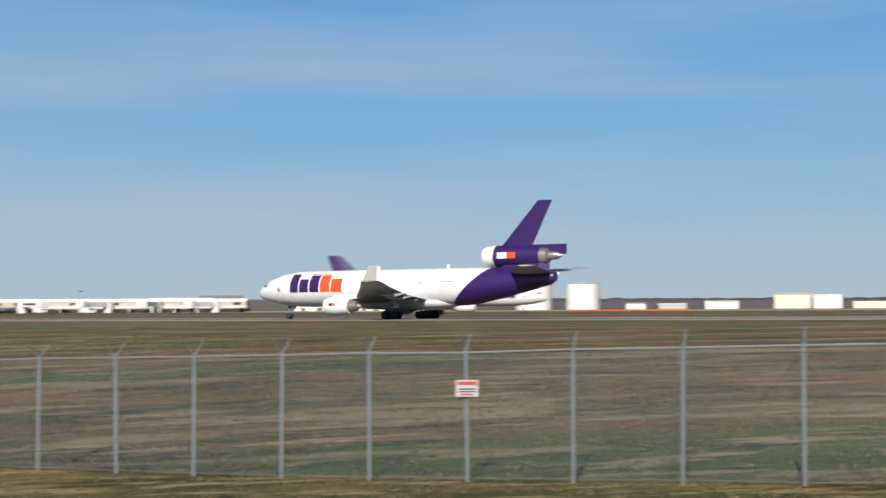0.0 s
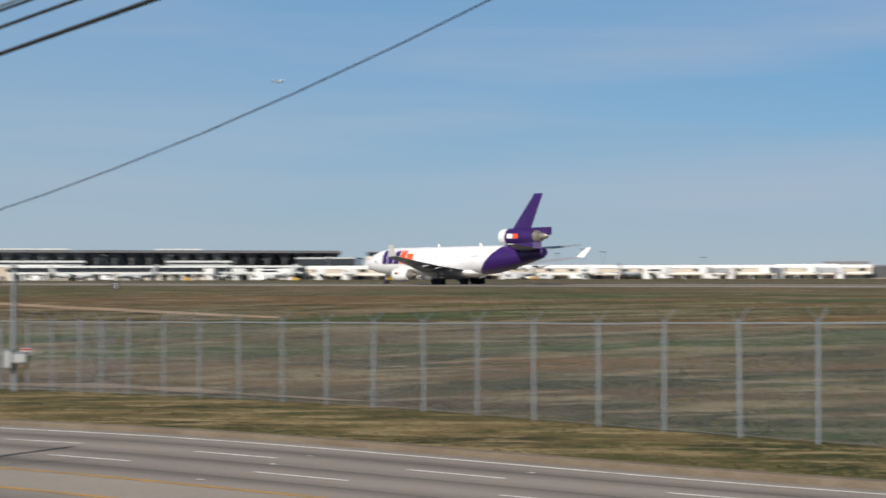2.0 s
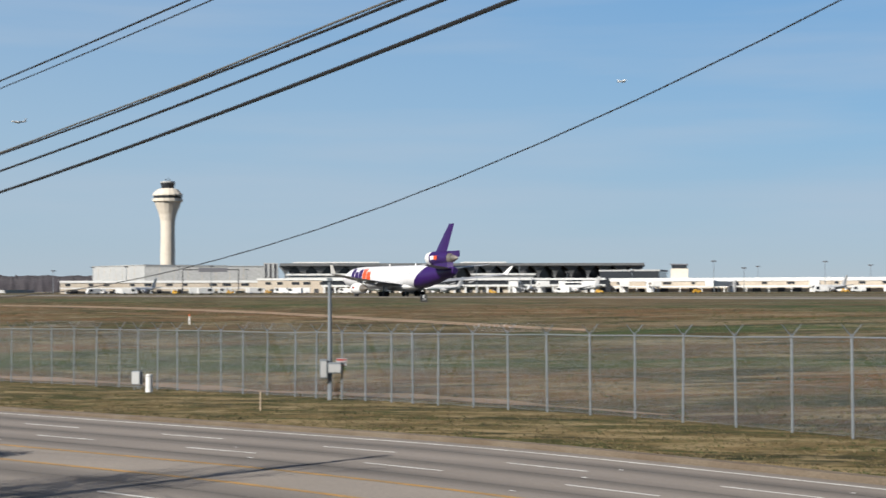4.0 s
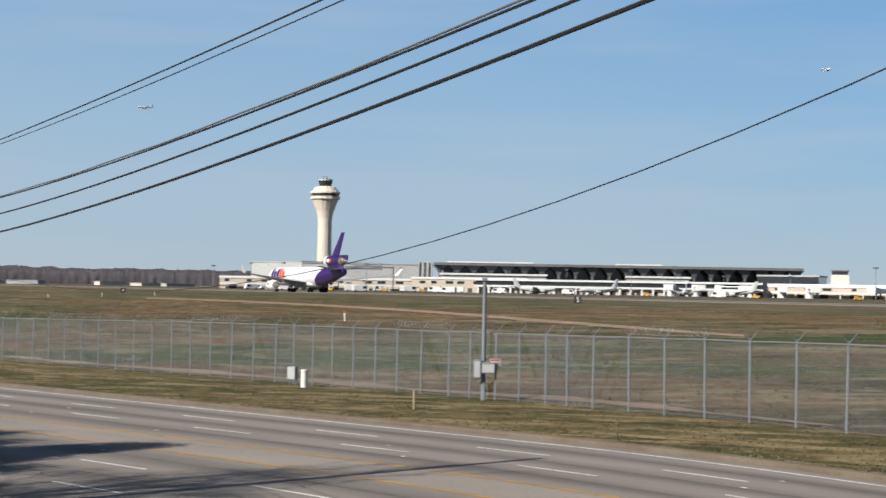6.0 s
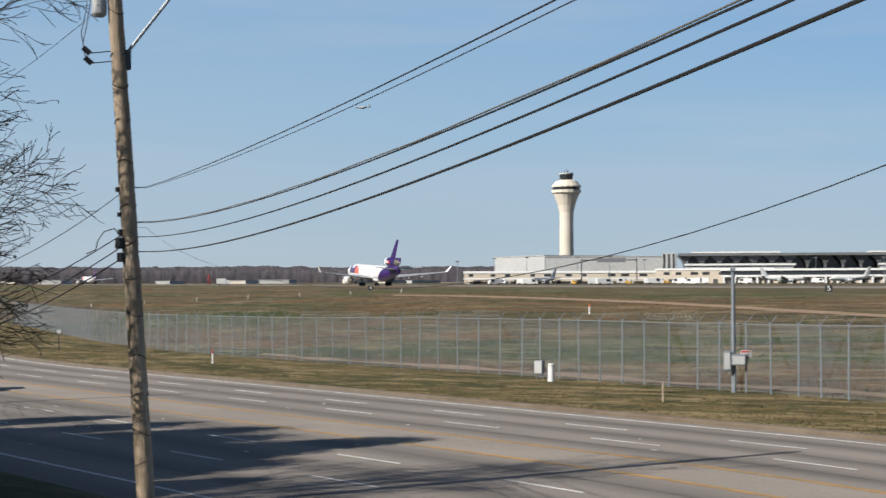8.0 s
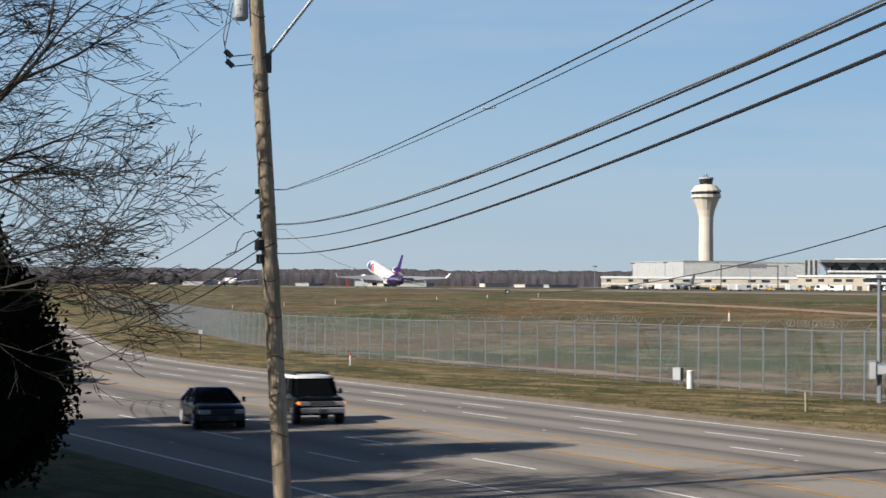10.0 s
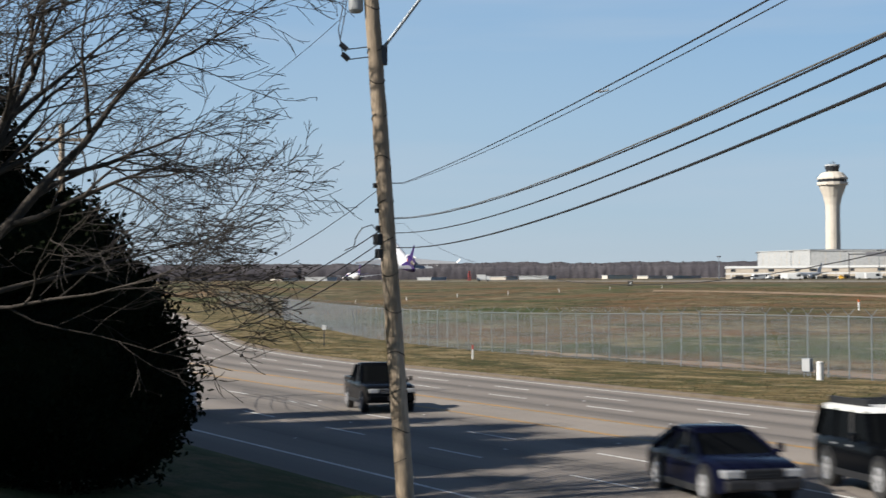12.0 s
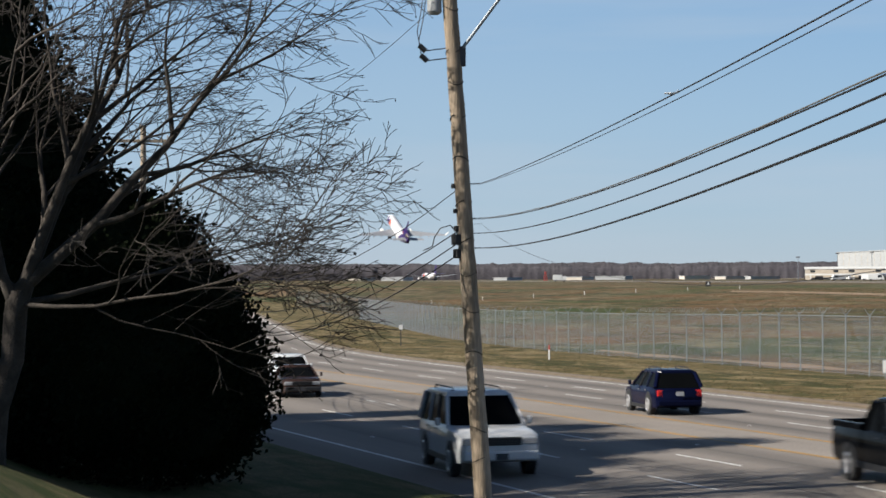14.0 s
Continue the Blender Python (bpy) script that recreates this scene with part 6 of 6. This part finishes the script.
    if bed:
        bm = bmesh.new()
        box(bm, -h + 0.1, xb0 - 0.06, -w + 0.12, w - 0.12, belt - 0.02, belt + 0.012)
        part("cargo_bed", bm, M_PLASTIC, t)
        for s in (-1, 1):
            bm = bmesh.new()
            box(bm, -h + 0.06, xb0 - 0.02, s * (w - 0.08) - 0.05, s * (w - 0.08) + 0.05, belt - 0.05, belt + 0.1, 0.02)
            part("bed_rail", bm, paint, t)
        bm = bmesh.new()
        box(bm, -h + 0.02, -h + 0.1, -w + 0.1, w - 0.1, belt - 0.1, belt + 0.1, 0.02)
        part("tailgate", bm, paint, t)
    # wheels in dark arches
    r = 0.37 if H > 1.6 else 0.33
    for x in (-h * 0.6, h * 0.6):
        for s in (-1, 1):
            bm = bmesh.new()
            disc(bm, (x, s * (w - 0.055), r + 0.03), "y", r + 0.075, 0.13, 22)
            part("wheel_arch", bm, M_PLASTIC, body)
            bm = bmesh.new()
            disc(bm, (x, s * (w - 0.09), r), "y", r, 0.24, 24)
            tyre = part("wheel", bm, M_RUBBER, t)
            bm = bmesh.new()
            disc(bm, (x, s * (w + 0.032), r), "y", r * 0.6, 0.012, 20)
            rim = part("rim", bm, M_DARK, tyre)
            bm = bmesh.new()
            for i in range(5):
                a = 2 * pi * i / 5 + 0.3
                q = Vector((cos(a), 0, sin(a)))
                e = Vector((-sin(a), 0, cos(a))) * 0.045
                c0 = Vector((x, s * (w + 0.045), r))
                vs = [bm.verts.new(c0 + q * 0.04 + e), bm.verts.new(c0 + q * r * 0.58 + e * 0.8), bm.verts.new(c0 + q * r * 0.58 - e * 0.8), bm.verts.new(c0 + q * 0.04 - e)]
                bm.faces.new(vs)
            disc(bm, (x, s * (w + 0.042), r), "y", 0.06, 0.02, 10)
            part("spokes", bm, M_ALLOY, tyre)
            bm = bmesh.new()
            tube(bm, [(x + r * 0.6 * cos(2 * pi * i / 20), s * (w + 0.036), r + r * 0.6 * sin(2 * pi * i / 20)) for i in range(21)], 0.024, 5)
            part("rim_lip", bm, M_ALLOY, tyre)
    return t


fj = vehicle("off_road_car", "boxy black off-road car with white roof and rack", M_BLACKCAR, 4.35, 1.8, 1.74, 1.07, 1.03, 0.29, (-2.0, 0.85, -1.87, 0.42), 0.16, roof=M_WHITE, nose=0.25, amber=True, grille=M_SILVER, squared=0.07, trim=M_SILVER)
for i in range(6):
    bm = bmesh.new()
    box(bm, -1.7 + i * 0.36, -1.64 + i * 0.36, -0.62, 0.62, 1.78, 1.82)
    part("rack_bar", bm, M_PLASTIC, fj)
for s in (-1, 1):
    bm = bmesh.new()
    box(bm, -1.75, 0.25, s * 0.62 - 0.03, s * 0.62 + 0.03, 1.72, 1.88, 0.01)
    part("rack_rail", bm, M_PLASTIC, fj)
sedan = vehicle("sedan", "dark blue saloon car moving along the road", M_NAVY, 4.55, 1.74, 1.38, 0.90, 0.87, 0.17, (-1.82, 1.12, -1.0, 0.12), 0.27, nose=0.5, grille=M_PLASTIC, trim=M_PLASTIC)
pickup = vehicle("pickup_truck", "black crew-cab pickup truck with chrome wheels", M_BLACKCAR, 5.75, 2.0, 1.88, 1.18, 1.12, 0.34, (-0.95, 1.25, -0.7, 0.3), 0.25, nose=0.5, bed=True)
expedition = vehicle("large_suv", "large white sport utility car with roof rails", M_WHITECAR, 5.2, 2.0, 1.94, 1.16, 1.12, 0.30, (-2.5, 1.2, -2.34, 0.3), 0.23, nose=0.5, rack=True, grille=M_PLASTIC)
explorer = vehicle("suv", "deep blue sport utility car seen from behind", M_BLUE, 4.6, 1.84, 1.66, 1.03, 0.99, 0.22, (-2.2, 1.1, -1.92, 0.18), 0.25, nose=0.5, rack=True)
brown_sedan = vehicle("sedan", "dark brown saloon car coming along the road", car_paint("dark_brown_car_paint", (0.03, 0.018, 0.016)), 4.8, 1.85, 1.47, 0.96, 0.93, 0.18, (-1.9, 1.2, -1.05, 0.14), 0.27, nose=0.5, grille=M_PLASTIC, trim=M_PLASTIC)
white_suv = vehicle("suv", "white car following behind the dark saloon", M_WHITECAR, 4.7, 1.9, 1.68, 1.05, 1.0, 0.22, (-2.2, 1.2, -2.0, 0.3), 0.2, nose=0.45)


# ---- what moves ----
def road_pose(u, v, way):
    """A car's pose on the road at plan coordinates, pointing along +u or -u."""
    p, q = plan(u, v), plan(u + way * 0.5, v)
    d = q - p
    return Matrix.Translation(p) @ Matrix.Rotation(atan2(d.y, d.x) - radians(9), 4, "Z") @ Matrix.Rotation(-atan2(d.z, hypot(d.x, d.y)), 4, "Y")


def drive(car, v, knots):
    """A drive along one lane: knots of seconds and place along the road, carried on at the end speeds."""
    rows = []
    for i in range(57):
        t = i * 0.25
        pair = knots[:2] if t < knots[0][0] else knots[-2:]
        for a, b in zip(knots, knots[1:]):
            if a[0] <= t <= b[0]:
                pair = [a, b]
        (t0, u0), (t1, u1) = pair
        u = u0 + (u1 - u0) * (t - t0) / (t1 - t0)
        rows.append((t, road_pose(max(-640.0, u), v, 1 if u1 > u0 else -1)))
    walk(car, rows)


def flight():
    """The take-off run, rotation and climb: bearing of the fin, its distance, height, heading, pitch."""
    fin = [(0.0, -2.18, 231, 0, 58.5, 0), (0.5, 4.62, 249, 0, 60.1, 0), (1.0, 10.87, 266, 0, 61.4, 0), (1.5, 16.3, 281, 0, 62.6, 0), (2.0, 21.21, 300, 0, 64.2, 0),
           (2.5, 25.44, 320, 0, 65.3, 0), (3.0, 29.42, 340, 0, 66.3, 0), (3.5, 32.75, 357, 0, 67, 0), (4.0, 35.9, 376, 0, 67.7, 0), (6.5, 47.77, 478, 0, 71.7, 0),
           (7.0, 49.6, 505, 0, 72.1, 0.2), (7.5, 51.33, 533, 0, 72.5, 0.8), (8.0, 52.85, 566, 0, 72.8, 2.0), (8.5, 54.35, 602, 0.0, 73, 3.8), (9.0, 55.72, 638, 0.15, 73.1, 5.8)]
    air = [(10.3, 58.9, 705, 1.5, 74, 11.0), (11.5, 61.4, 740, 3.6, 75, 14.0), (12.0, 62.4, 758, 6.8, 75, 16), (12.5, 63.25, 780, 10.6, 75, 17.5), (13.0, 63.95, 815, 14.4, 75.5, 18),
           (13.5, 64.6, 850, 19.0, 76, 18.5), (14.0, 65.35, 890, 25.0, 76.5, 18.5)]
    rows = []
    for t, az, d, h, head, pitch in fin + air:
        p = pol(az, d, PLATEAU + 0.03 + h)
        hd = Vector((-sin(radians(head)), cos(radians(head)), 0))
        p += hd * 25.0 if t < 9.6 else hd * 0.0
        rows.append((t, Matrix.Translation(p) @ Matrix.Rotation(radians(head + 90), 4, "Z") @ Matrix.Rotation(radians(-pitch), 4, "Y")))
    return rows


def motions():
    walk(freighter, flight())
    walk(taxi_jet, [(t, pose(-13.0 + 9.0 * t, 375.0 + 1.2 * t, PLATEAU + 0.03, 0, 0, 0.5)) for t in (0.0, 2.0, 4.0, 7.0, 10.0, 14.0)])
    sky = [(0.0, 49.0, 0.104), (4.0, 51.84, 0.1061), (6.5, 53.48, 0.1135), (7.5, 53.92, 0.1134), (9.0, 54.46, 0.1125), (11.5, 54.75, 0.1205), (12.5, 54.96, 0.1203), (14.0, 55.14, 0.1187)]
    walk(sky_jet, [(t, Matrix.Translation(pol(a, 3900, EYE_Z + e * 3900)) @ Matrix.Rotation(radians(a + 200), 4, "Z")) for t, a, e in sky])
    walk(second_jet, [(t, Matrix.Translation(pol(32.6 - 0.766 * t, 4200, EYE_Z + (0.1185 + 0.0041 * t) * 4200)) @ Matrix.Rotation(radians(-20), 4, "Z") @ Matrix.Rotation(radians(-8), 4, "Y")) for t in (0.0, 3.5, 7.0, 10.5, 14.0)])
    drive(fj, 27.2, [(9.0, -59.3), (11.3, -36.4), (11.8, -29.5)])
    drive(sedan, 23.4, [(9.0, -58.4), (11.3, -38.1), (11.8, -31.5), (12.1, -27.0), (12.5, -18.0)])
    drive(pickup, 26.9, [(12.5, -47.4), (13.0, -41.7), (13.5, -35.4), (14.0, -28.2)])
    drive(expedition, 19.1, [(12.5, -50.6), (13.0, -46.1), (13.5, -41.5), (14.0, -36.4)])
    drive(explorer, 33.0, [(13.0, -39.2), (14.0, -48.1)])
    drive(brown_sedan, 24.0, [(13.5, -67.4), (14.0, -62.6)])
    drive(white_suv, 25.9, [(13.5, -73.3), (14.0, -68.6)])


motions()
